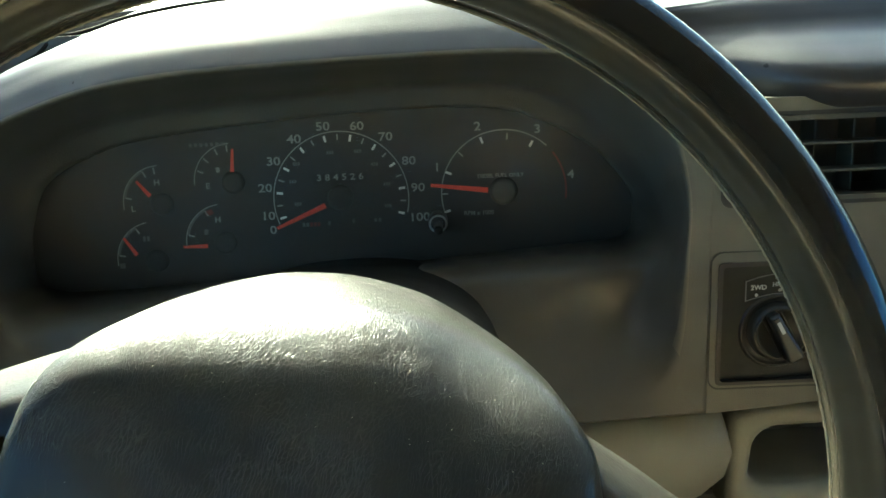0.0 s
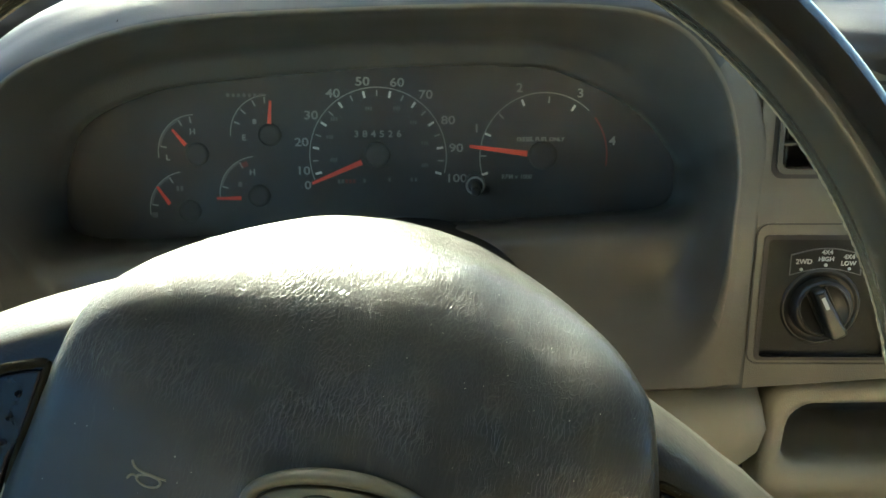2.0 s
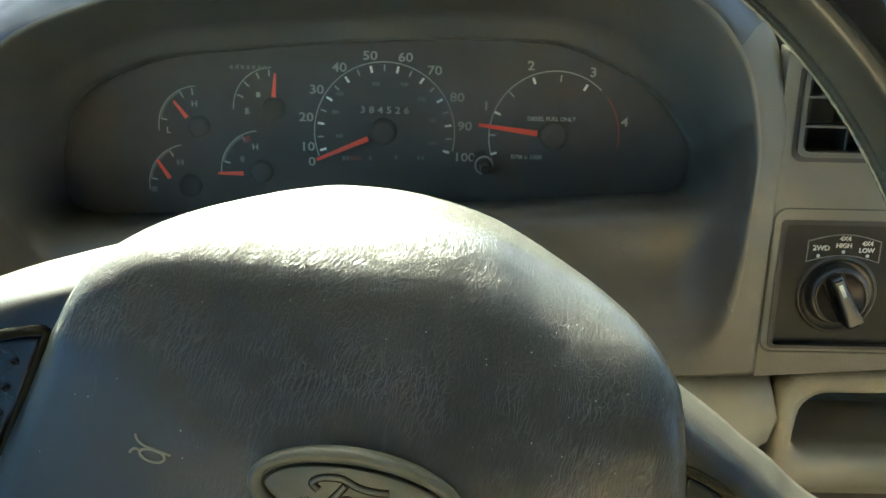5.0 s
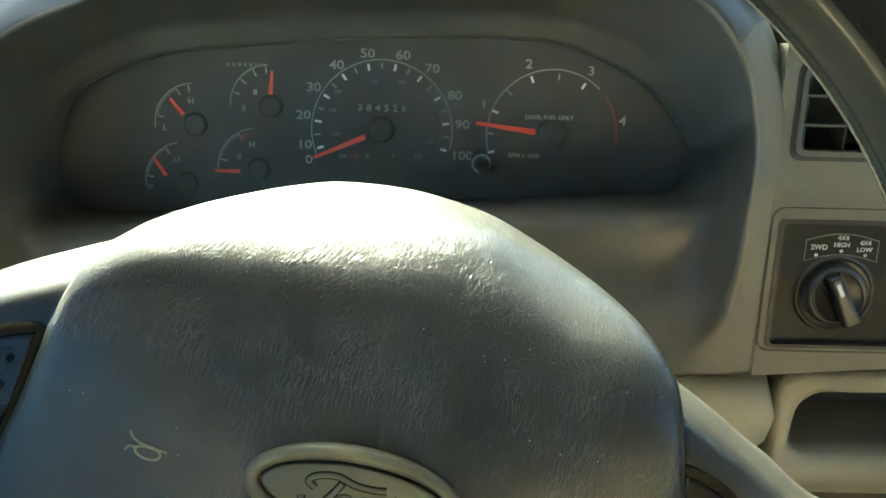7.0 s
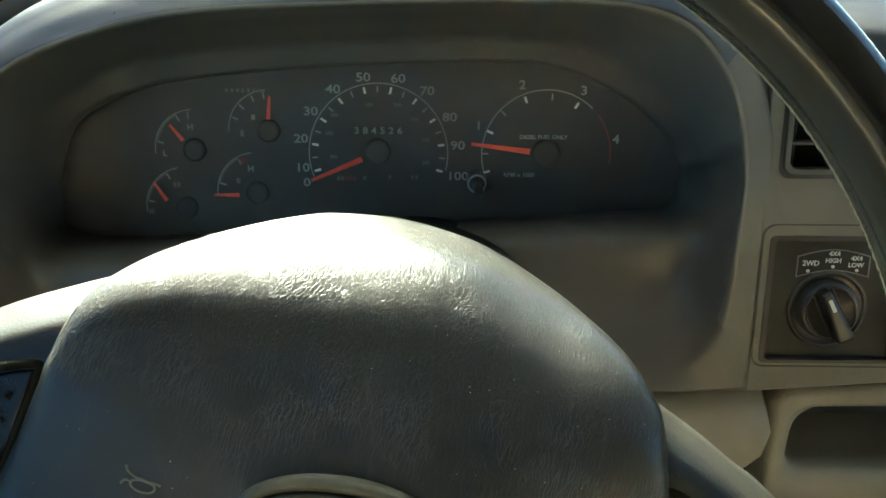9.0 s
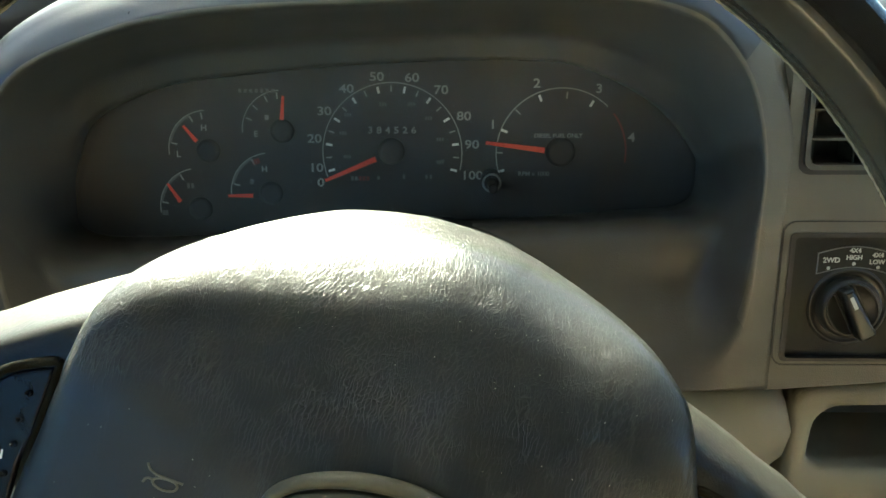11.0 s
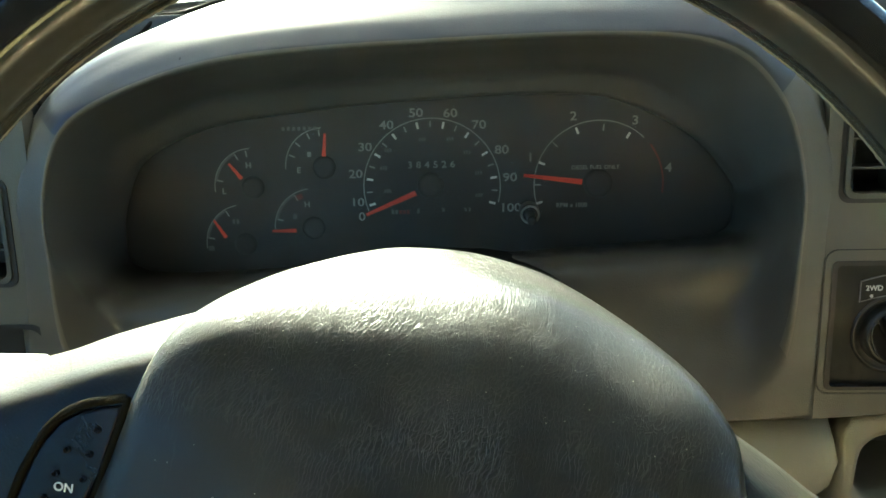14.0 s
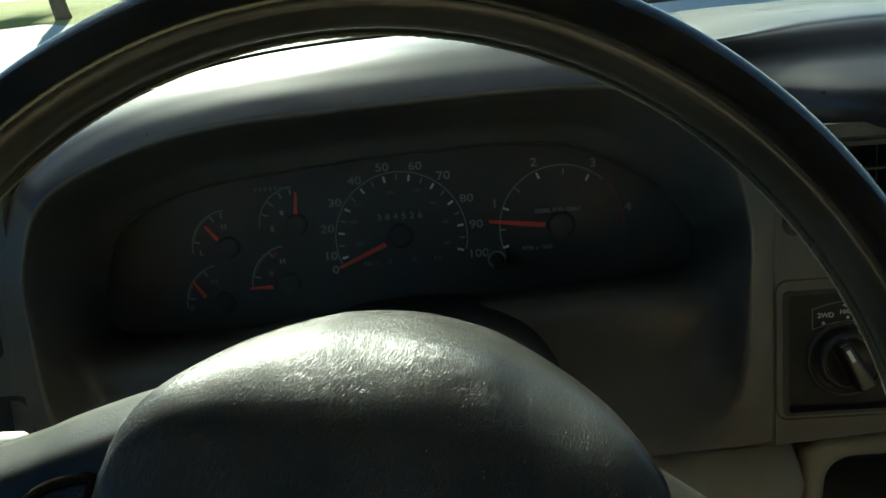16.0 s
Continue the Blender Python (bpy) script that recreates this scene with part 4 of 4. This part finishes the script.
rnd_seam = random.Random(4)
seam_line = []
for i in range(901):
    r, a = R_RIM - .0127 + rnd_seam.uniform(-.0001, .0001), 2 * math.pi * i / 900
    seam_line.append(Vector((r * math.cos(a), r * math.sin(a), -.0030 + rnd_seam.uniform(-.0002, .0002))) + RIM_SHIFT)
part("rim_seam", tube(seam_line, [.0004 + rnd_seam.uniform(0, .0003) for _ in range(901)], 4, caps=False), DUSTY, wheel, "dusty ragged seam inside the rim")

PAD_OUT = [(.0830, .0458), (.0750, .0540), (.0643, .0609), (.0530, .0663), (.0395, .0716), (.0248, .0755), (.0, .0776), (-.0248, .0755), (-.0395, .0716), (-.0530, .0665), (-.0645, .0611), (-.0753, .0542),
           (-.0835, .0462), (-.0885, .0370), (-.0940, .0190), (-.0975, .0030), (-.1015, -.0120), (-.104, -.030), (-.102, -.055), (-.092, -.075), (-.060, -.088), (0, -.092),
           (.060, -.088), (.092, -.075), (.102, -.055), (.104, -.030), (.1015, -.0120), (.0975, .0030), (.0940, .0190), (.0885, .0370)]


# how steeply the pad falls back: distance from its upper edge over the depth of the fall, slope
ROLL_SLOPE = ((0, 9), (.02, 6), (.06, 2.6), (.12, 1.75), (.20, 1.4), (.27, 1.15), (.33, .85), (.39, .58), (.46, .42), (.7, .36), (.9, .30), (1.1, .15), (1.2, 0))
TIGHT_SLOPE = ((0, 14), (.03, 8), (.07, 2.8), (.12, 1.5), (.20, 1.0), (.30, .70), (.40, .50), (.50, .42), (.7, .36), (.9, .30), (1.1, .15), (1.2, 0))
BROAD_SLOPE = ((0, 6), (.05, 3), (.12, 2.0), (.25, 1.4), (.40, 1.0), (.55, .65), (.7, .40), (.9, .25), (1.1, .10), (1.2, 0))
ROLL_T = np.linspace(0, 1.2, 481)


def summed(table):
    """Share of the fall that is left at each distance."""
    v = np.interp(ROLL_T, [a for a, c in table], [c for a, c in table])
    g = np.concatenate([np.cumsum(((v[1:] + v[:-1]) / 2)[::-1])[::-1], [0.0]])
    return g / g[0]


ROLL_G, TIGHT_G, BROAD_G = summed(ROLL_SLOPE), summed(TIGHT_SLOPE), summed(BROAD_SLOPE)
PAD_LINE = spline([(x, y, 0) for x, y in PAD_OUT], 5, closed=True)
# upper edge over half the width, with the straight distance and the fall that belong to it, both eased along the edge
half = sorted((v.x, v.y) for v in PAD_LINE if v.x >= 0 and v.y > -.032)
EDGE_P = np.linspace(0, .1040, 521)
EDGE_Q = np.interp(EDGE_P, [a for a, c in half], [c for a, c in half])


def eased(values, reach=24):
    k = np.exp(-(np.arange(-3 * reach, 3 * reach + 1) / reach) ** 2)
    v = np.concatenate([values[1:3 * reach + 1][::-1], values, np.full(3 * reach, values[-1])])
    return np.convolve(v, k / k.sum(), "valid")


EDGE_COS = eased(1 / np.sqrt(1 + np.gradient(EDGE_Q, EDGE_P) ** 2))
edge_k = np.maximum(0, 1 - (EDGE_P / .088) ** 2) ** 1.2
EDGE_FALL = eased(.071 * edge_k + (1 - edge_k) * .019 - 0.85 * EDGE_P ** 2, 12)


def pad_height(p, q):
    """Low dome across the pad, less the roll towards its edge."""
    a = abs(p)
    fall = float(np.interp(a, EDGE_P, EDGE_FALL))
    d = max(0.0, float(np.interp(a, EDGE_P, EDGE_Q)) - q) * float(np.interp(a, EDGE_P, EDGE_COS))
    # the roll is tight beside the top and broad towards the one end
    w = .8 * math.exp(-((p - .013) / .022) ** 2)
    e = max(0.0, min(1.0, (p - .026) / .034))
    e = e * e * (3 - 2 * e)
    roll, tight, broad = (float(np.interp(d / fall, ROLL_T, g)) for g in (ROLL_G, TIGHT_G, BROAD_G))
    return .026 - 0.85 * p * p - fall * (roll * (1 - w) * (1 - e) + tight * w * (1 - e) + broad * e)


def airbag_cover():
    rows = []
    steps = [0.0, .05] + [.05 + .95 * (i / 60) ** 0.8 for i in range(1, 61)]
    for s in steps:
        rows.append([(o.x * s, o.y * s, pad_height(o.x * s, o.y * s)) for o in PAD_LINE])
    rows.append([(x, y, z - .02) for x, y, z in rows[-1]])
    return grid_mesh("airbag_cover", rows, closed=True)


cover = part("airbag_cover", airbag_cover(), VINYL, wheel, "wrinkled charcoal vinyl hub pad, dusty and sunlit on top")

SPOKE_TOP = [(.078, .0505), (.0845, .0478), (.0913, .0448), (.0994, .0409), (.1066, .0374), (.1147, .0332), (.1225, .0287), (.1307, .0247), (.140, .0205), (.148, .0182), (.155, .0178), (.163, .0195), (.172, .0205), (.182, .0270)]
ROLL = ((.003, .034), (0, .024), (.0015, .0195), (.0045, .0130), (.0072, .0070), (.0086, .0042), (.0108, .0017), (.0145, .0003), (.0200, 0))      # how the upper edge falls back
SPOKE_END = {-1: 0.0, 1: -0.016}      # the end away from the hub dips on the one side
SPOKE_DROP = {-1: (0.0, 0.0), 1: (-.0015, -.0047)}      # and that whole spoke sits lower


def spoke_mesh(side):
    """Shell from the hub to the rim, its upper edge rolled back."""
    rows = []
    top = spline([(x, y, 0) for x, y in SPOKE_TOP], 4)
    for p in top:
        t = (p.x - .078) / .104
        p = Vector((p.x + SPOKE_DROP[side][0], p.y + SPOKE_DROP[side][1] + SPOKE_END[side] * max(0.0, (p.x - .132) / .05) ** 1.3, 0))
        bottom = -.075 - .02 * t
        zf = .010 - .009 * t
        row = [(side * p.x, p.y - .0012 - a, zf - b) for a, b in ROLL]
        for k in range(1, 8):
            row.append((side * p.x, p.y - .024 + (bottom - p.y + .024) * k / 7, zf))
        rows.append(row)
    me = grid_mesh("spoke", rows)
    return me


POD = [(.0952, .0215), (.1011, .0201), (.1079, .0177), (.1137, .0138), (.1184, .0077), (.1214, .0007), (.1241, -.0062), (.1261, -.0148), (.1275, -.024), (.1280, -.035), (.1275, -.046), (.1240, -.053),
       (.1120, -.055), (.1045, -.051), (.1032, -.042), (.1023, -.032), (.1012, -.020), (.1000, -.0102), (.0986, -.0011), (.0968, .0081), (.0951, .0185)]


def shrink(outline, d):
    cx = sum(p[0] for p in outline) / len(outline)
    cy = sum(p[1] for p in outline) / len(outline)
    out = []
    for x, y in outline:
        v = Vector((x - cx, y - cy))
        l = v.length
        out.append((cx + v.x * (l - d) / l, cy + v.y * (l - d) / l))
    return out


def clip_low(outline, y, keep_up):
    """The part of an outline above or below a level."""
    out = []
    n = len(outline)
    for i in range(n):
        a, b = outline[i], outline[(i + 1) % n]
        ina, inb = (a[1] > y) == keep_up, (b[1] > y) == keep_up
        if ina:
            out.append(a)
        if ina != inb:
            t = (y - a[1]) / (b[1] - a[1])
            out.append((a[0] + (b[0] - a[0]) * t, y))
    return out


def joint(side):
    """Pale line where the hub pad meets a spoke, its dust and caught light painted as one: it lies on whichever surface
    is nearer the driver.
    """
    line = []
    for i in range(30):
        q = .040 - .062 * i / 29
        x = np.interp(q, [-.030, -.0120, .0030, .0190, .0370, .0462], [.104, .1015, .0975, .0940, .0885, .0835])
        top = np.interp(x, [a for a, b in SPOKE_TOP], [b for a, b in SPOKE_TOP])
        z = .010 - .009 * (x - .078) / .104 - np.interp(top - .0012 - q, [a for a, b in ROLL[1:]], [b for a, b in ROLL[1:]])
        line.append((side * x, q, max(z, pad_height(side * x, q)) + .0001))
    return tube(line, .0004, 6)


part("pad_seam", joint(-1), PALE_JOINT, wheel, "dusty joint beside the hub pad with its edge glint painted pale")

for side in (-1, 1):
    sp = part("spoke", spoke_mesh(side), SPOKE, wheel, "charcoal spoke with worn dusty upper edge")
    dp, dq = SPOKE_DROP[side]
    pod = [(side * (x + dp), y + dq) for x, y in POD]
    zf = .0082
    part("switch_surround", tube([(x, y, zf) for x, y in [(v.x, v.y) for v in spline([(a, b, 0) for a, b in shrink(pod, .0006)], 3, closed=True)] + [shrink(pod, .0006)[0]]], .0015, 8, caps=False), SURROUND, sp, "dusty rounded frame round the buttons")
    inner = shrink(pod, .0026)
    for y, up, text in ((-.0242 + dq, True, "ON"), (-.0252 + dq, False, "OFF")):
        o = clip_low(inner, y, up)
        bm = slab(o, zf - .004, zf + .0014, .0011, 3)
        b = part("button", bm, BUTTON, sp, "black speed control button with raised dots")
        if side < 0:
            part("word", lettering(text, .0038, wide=1.0), WHITE, b, matrix=at(side * (.1099 if up else .1140), -.0086 if up else -.0345, zf + .0015, radians(0)))
        if up:
            for x, yy in ((.1022, .0108), (.1105, .0031), (.1036, .0029), (.1129, -.0046), (.1044, -.0049), (.1155, -.0125), (.1060, -.0140)):
                part("dot", lathe([(0.0, .0001), (.0004, .0003), (.0007, .0009), (.0010, .0009), (.0013, 0)], 12), BUTTON, b, matrix=at(side * (x + dp), yy + dq, zf + .0013))


def emblem():
    """Oval badge: rounded border, fine groove, low field with a plain flowing mark."""
    z, cy = .0258, -.0030
    rows = []
    for inset, dz in ((0, -.004), (0, .0004), (.0005, .0014), (.0014, .0020), (.0026, .0020), (.0036, .0014), (.0041, .0006), (.0044, -.0004), (.0048, -.0006)):
        rows.append([(x, y, z + dz) for x, y in oval(.0300 - inset, .0128 - inset, 72, 0.0, cy)])
    e = part("emblem", grid_mesh("emblem", rows, closed=True), EMBLEM, cover, "oval olive-grey emblem with raised rounded border")
    part("emblem_field", slab(oval(.0250, .0078, 64, 0.0, cy), z - .004, z + .0011, .0006, 2, True), EMBLEM, e)
    top = z + .0011
    for line, r in (([(-.0105, .0005), (-.0125, .0022), (-.0100, .0040), (-.0050, .0046), (.0000, .0030), (.0050, .0026), (.0085, .0030)], .0008),
                    ([(-.0035, .0030), (-.0060, -.0010), (-.0090, -.0042), (-.0130, -.0040), (-.0138, -.0022)], .0008),
                    ([(.0120, .0016), (.0100, -.0022), (.0108, -.0040), (.0140, -.0032)], .0007)):
        # wider dark stroke beneath paints the shade of an engraved edge
        part("emblem_shade", tube(spline([(x, y + cy - .0002, top - .0002) for x, y in line], 6), r * 1.7, 8, .35), SURROUND, e)
        part("emblem_stroke", tube(spline([(x, y + cy - .0002, top) for x, y in line], 6), r, 8, .7), EMBLEM, e)
    for cx in (-.0028, .0026, .0078):
        ring = [(cx + x + .35 * y, cy - .0030 + y, top) for x, y in oval(.0021, .0022, 20)]
        part("emblem_shade", tube([Vector(v) - Vector((0, 0, .0002)) for v in ring + ring[:2]], .0011, 8, .35, caps=False), SURROUND, e)
        part("emblem_loop", tube(ring + ring[:2], .0006, 8, .8, caps=False), EMBLEM, e)
    return e


emblem()
horn_at = Matrix.Translation((-.0568, -.0030, pad_height(-.0585, -.003) + .0003)) @ Matrix.Rotation(0, 4, "Z")
for name, line, r, ring in (("horn_bell", [(-.0062, .0060), (-.0052, .0040), (-.0030, .0026), (.0000, .0020), (.0035, .0014), (.0062, .0010)], .00036, False),
                            ("horn_lip", [(-.0070, -.0010), (-.0062, .0004), (-.0050, .0008), (-.0032, .0002)], .00036, False),
                            ("horn_coil", [(-.0036, .0008), (-.0005, .0016), (.0032, .0010), (.0045, -.0006), (.0030, -.0022), (-.0006, -.0024), (-.0034, -.0010)], .00036, True)):
    pts = [(x, y, pad_height(x - .0585, y - .0030) - pad_height(-.0585, -.0030)) for x, y in [(a * .85, c * .8) for a, c in line]]
    part(name, tube(spline(pts, 6, closed=ring) + (spline(pts, 6, closed=True)[:1] if ring else []), r, 6), DUSTY, cover, "small embossed horn mark" if name == "horn_bell" else "", horn_at)



# ---- steering column, lever ----
column = thing("steering_column", COLUMN, "dark plastic steering column shroud", "steering column")


def shroud():
    rows = []
    for n, rx, ry, dy in ((-.050, .040, .035, 0), (-.055, .066, .053, 0), (-.065, .076, .060, 0), (-.12, .084, .063, 0), (-.20, .088, .064, 0), (-.32, .089, .064, 0)):
        rows.append([(rx * math.copysign(abs(math.cos(t)) ** 0.75, math.cos(t)), dy + ry * math.copysign(abs(math.sin(t)) ** 0.75, math.sin(t)), n) for t in [2 * math.pi * k / 48 for k in range(48)]])
    return grid_mesh("shroud", rows, closed=True)


part("shroud", shroud(), SHROUD, column)
lever = thing("turn_signal_lever", COLUMN, "sunlit turn signal lever beside the steering column", "lever")
part("stem", tube([(-.055, .004, -.085), (-.11, .020, -.072), (-.150, .0355, -.062)], [.0045, .0045, .005], 12), BLACK, lever)
part("sleeve", tube([(-.148, .0350, -.062), (-.150, .0355, -.062), (-.172, .0365, -.06), (-.174, .0365, -.06)], [.0055, .0066, .0070, .0060], 16), LEVER, lever)
part("grip", tube([(-.174, .0365, -.06), (-.176, .0365, -.06), (-.215, .038, -.058), (-.217, .038, -.058)], [.006, .0082, .0086, .006], 16), LEVER, lever)


# ---- vents, switches ----
def vent(name, u0, u1, v0, v1, w, bars, slats, label):
    th = thing(name, DIALS, label, "air vent", "dashboard vents")
    o = rounded(u0 - .003, u1 + .003, v0 - .003, v1 + .003, .006)
    i = rounded(u0 + .002, u1 - .002, v0 + .002, v1 - .002, .005)
    part("gap", ring_slab(o, rounded(u0 - .0005, u1 + .0005, v0 - .0005, v1 + .0005, .0055), w - .006, w + .0008), BLACK, th, "black gap round the vent")
    part("frame", ring_slab(rounded(u0 - .0005, u1 + .0005, v0 - .0005, v1 + .0005, .0055), i, w - .006, w + .0025), OLIVE, th, "dark olive inner frame")
    part("housing", panel(u0 - .002, u1 + .002, v0 - .002, v1 + .002, w - .045, []), BLACK, th)
    for a, b, c, d in ((u0 - .002, u0 + .001, v0, v1), (u1 - .001, u1 + .002, v0, v1), (u0, u1, v0 - .002, v0 + .001), (u0, u1, v1 - .001, v1 + .002)):
        part("wall", box(a, b, c, d, w - .046, w - .004), BLACK, th)
    for k in range(slats):
        v = v0 + (v1 - v0) * (k + 1) / (slats + 1)
        part("slat", box(u0 + .001, u1 - .001, v - .0007, v + .0007, w - .014, w - .001, .0003), OLIVE, th)
    for k in range(bars):
        u = u0 + (u1 - u0) * (k + 0.5) / bars
        part("vane", box(u - .0006, u + .0006, v0 + .001, v1 - .001, w - .034, w - .016, .0003), OLIVE, th)
    return th


vent("air_vent", *VENT_R, .1155, 9, 2, "black louvred air vent in a tan dashboard panel")
vent("air_vent", *VENT_L, .1155, 6, 2, "black louvred air vent beside the driver's window")

switch = thing("four_wheel_drive_switch", DIALS, "dark rotary four wheel drive selector in a square plate", "rotary switch")
su0, su1, sv0, sv1 = SWITCH
part("groove", ring_slab(rounded(su0 - .0055, su1 + .0055, sv0 - .0035, sv1 + .0075, .007), rounded(su0 - .0046, su1 + .0046, sv0 - .0027, sv1 + .0067, .0065), .1150, .1164), BLACK, switch, "fine dark joint round the plate")
part("bezel", ring_slab(rounded(su0 - .001, su1 + .001, sv0 - .001, sv1 + .001, .003), rounded(su0 + .0020, su1 - .0015, sv0 + .0008, sv1 - .0018, .002), .1080, .1164), BLACK, switch, "recessed black edge")
part("plate", slab(rounded(su0, su1, sv0, sv1, .002), .1065, .1115), PLATE, switch)


def arch(x0, x1, y0, y1, rise, steps=10):
    up = [(x0 + (x1 - x0) * i / steps, y1 + rise * math.sin(math.pi * i / steps)) for i in range(steps + 1)]
    lo = [(x1 - (x1 - x0) * i / steps, y0 + rise * math.sin(math.pi * i / steps)) for i in range(steps + 1)]
    return up + lo


win_out = arch(.2383, .2782, -.0570, -.0448, .0038)
win_in = arch(.2389, .2776, -.0564, -.0454, .0038)
part("label_frame", ring_slab(win_out, win_in, .1112, .1119), DIM_PRINT, switch, "fine pale line round the words")
for text, x, y, size in (("2WD", .2459, -.0490, .0037), ("4X4", .2583, -.0436, .0033), ("HIGH", .2580, -.0475, .0033), ("4X4", .2706, -.0462, .0033), ("LOW", .2705, -.0500, .0033)):
    part("word", lettering(text, size * 1.08), SWITCH_PRINT, switch, matrix=at(x, y, .1118))
for x, y in ((.2447, -.0534), (.2581, -.0509), (.2713, -.0530)):
    part("index_dot", lathe([(0.0, .0003), (.0009, .0003), (.001, 0)], 12), SWITCH_PRINT, switch, matrix=at(x, y, .1117))
KX, KY = .2573, -.0750
part("collar", lathe([(.0165, .0), (.0190, .0), (.0200, .0006), (.0206, .0014), (.0213, .0012), (.0222, .0002)], 44), KNOB, switch, "black dished collar", at(KX, KY, .1116))
dial_knob = part("knob", lathe([(0.0, .0050), (.0125, .0050), (.0135, .0062), (.0148, .0066), (.0160, .0058), (.0168, .0035), (.0172, .0)], 44), KNOB, switch, "black rotary knob with a wedge-shaped finger grip", at(KX, KY, .1116))
grip_turn = radians(-62)
grip_line = [(-.0158, -.0026), (-.0150, -.0034), (-.006, -.0036), (.008, -.0046), (.0150, -.0054), (.0172, -.0048), (.0180, -.0030), (.0180, .0030), (.0172, .0048), (.0150, .0054), (.008, .0046), (-.006, .0036), (-.0150, .0034), (-.0158, .0026)]
part("finger_grip", slab([(x * .92, y * .9) for x, y in grip_line], .003, .0140, .0020, 3, True), KNOB, dial_knob, matrix=at(0, 0, 0, grip_turn))
part("pointer", bar(-.0105, 0, -.0030, 0, .0020, .0143), SWITCH_PRINT, dial_knob, matrix=at(0, 0, 0, grip_turn))
for sign in (-1, 1):
    lobe = [(.0128 * math.cos(a), sign * (.0052 + .0080 * math.sin(a)), .0066) for a in [math.pi * k / 16 for k in range(17)]]
    part("lobe_edge", tube(lobe + [lobe[0]], .0007, 6), KNOB, dial_knob, matrix=at(0, 0, 0, grip_turn))

lights = thing("headlight_switch", DIALS, "dark recessed headlight switch plate", "switch plate")
lu0, lu1, lv0, lv1 = LIGHTS
part("frame", ring_slab(rounded(lu0 - .002, lu1 + .002, lv0 - .002, lv1 + .002, .010), rounded(lu0 + .001, lu1 - .001, lv0 + .001, lv1 - .001, .009), .108, .1165), BLACK, lights)
part("plate", slab(rounded(lu0, lu1, lv0, lv1, .009), .100, .1085), BLACK, lights)


# ---- behind the camera ----
def seat(x0, x1, label):
    th = thing("seat", Matrix.Identity(4), label, "seat", "front seats")
    part("cushion", box(x0, x1, -.75, -.12, .95, 1.10, .04), CLOTH, th)
    part("backrest", box(x0, x1, -.92, -.74, 1.05, 1.56, .05), CLOTH, th)
    part("base", box(x0 + .04, x1 - .04, -.72, -.16, .75, .955), BLACK, th)


seat(-.26, .28, "brown cloth driver's seat")
seat(.50, 1.04, "brown cloth passenger seat")


# ---- outside ----
BARK = grained("bark", (0.10, 0.075, 0.05), 0.95, 60, 0.6, 0.3)
LEAF = principled("leaves", (0.09, 0.14, 0.04), 0.7)


def tree(x, y, h, seed):
    rnd = random.Random(seed)
    th = thing("tree", Matrix.Translation((x, y, 0)), "leafy broad tree on the lawn", "tree", "trees")
    pts = [(0, 0, 0), (-.10, .04, h * .2), (.05, .08, h * .4), (-.06, 0, h * .66)]
    part("trunk", tube(spline(pts, 5), [.14 - .006 * i for i in range(16)], 10), BARK, th)
    vs, fs = [], []
    for _ in range(5200):
        d = Vector((rnd.gauss(0, 1), rnd.gauss(0, 1), rnd.gauss(0, 1))).normalized()
        r = h * .32 * rnd.random() ** 0.4
        c = Vector((0, 0, h * .68)) + Vector((d.x * r, d.y * r, d.z * r * .8))
        a = Vector((rnd.gauss(0, 1), rnd.gauss(0, 1), rnd.gauss(0, 1))).normalized() * .16
        b = a.orthogonal().normalized() * .09
        k = len(vs)
        vs += [c - a, c + b, c + a, c - b]
        fs.append((k, k + 1, k + 2, k + 3))
    me = bpy.data.meshes.new("crown")
    me.from_pydata([tuple(v) for v in vs], [], fs)
    part("crown", me, LEAF, th)


tree(-6.75, 14.1, 7.0, 1)
tree(-12.0, 38.0, 7.5, 2)
# out of view: placed so that its crown throws shade on the ground ahead
tree(0.6, 18.4, 8.0, 3)
tree(4.6, 21.0, 8.5, 4)
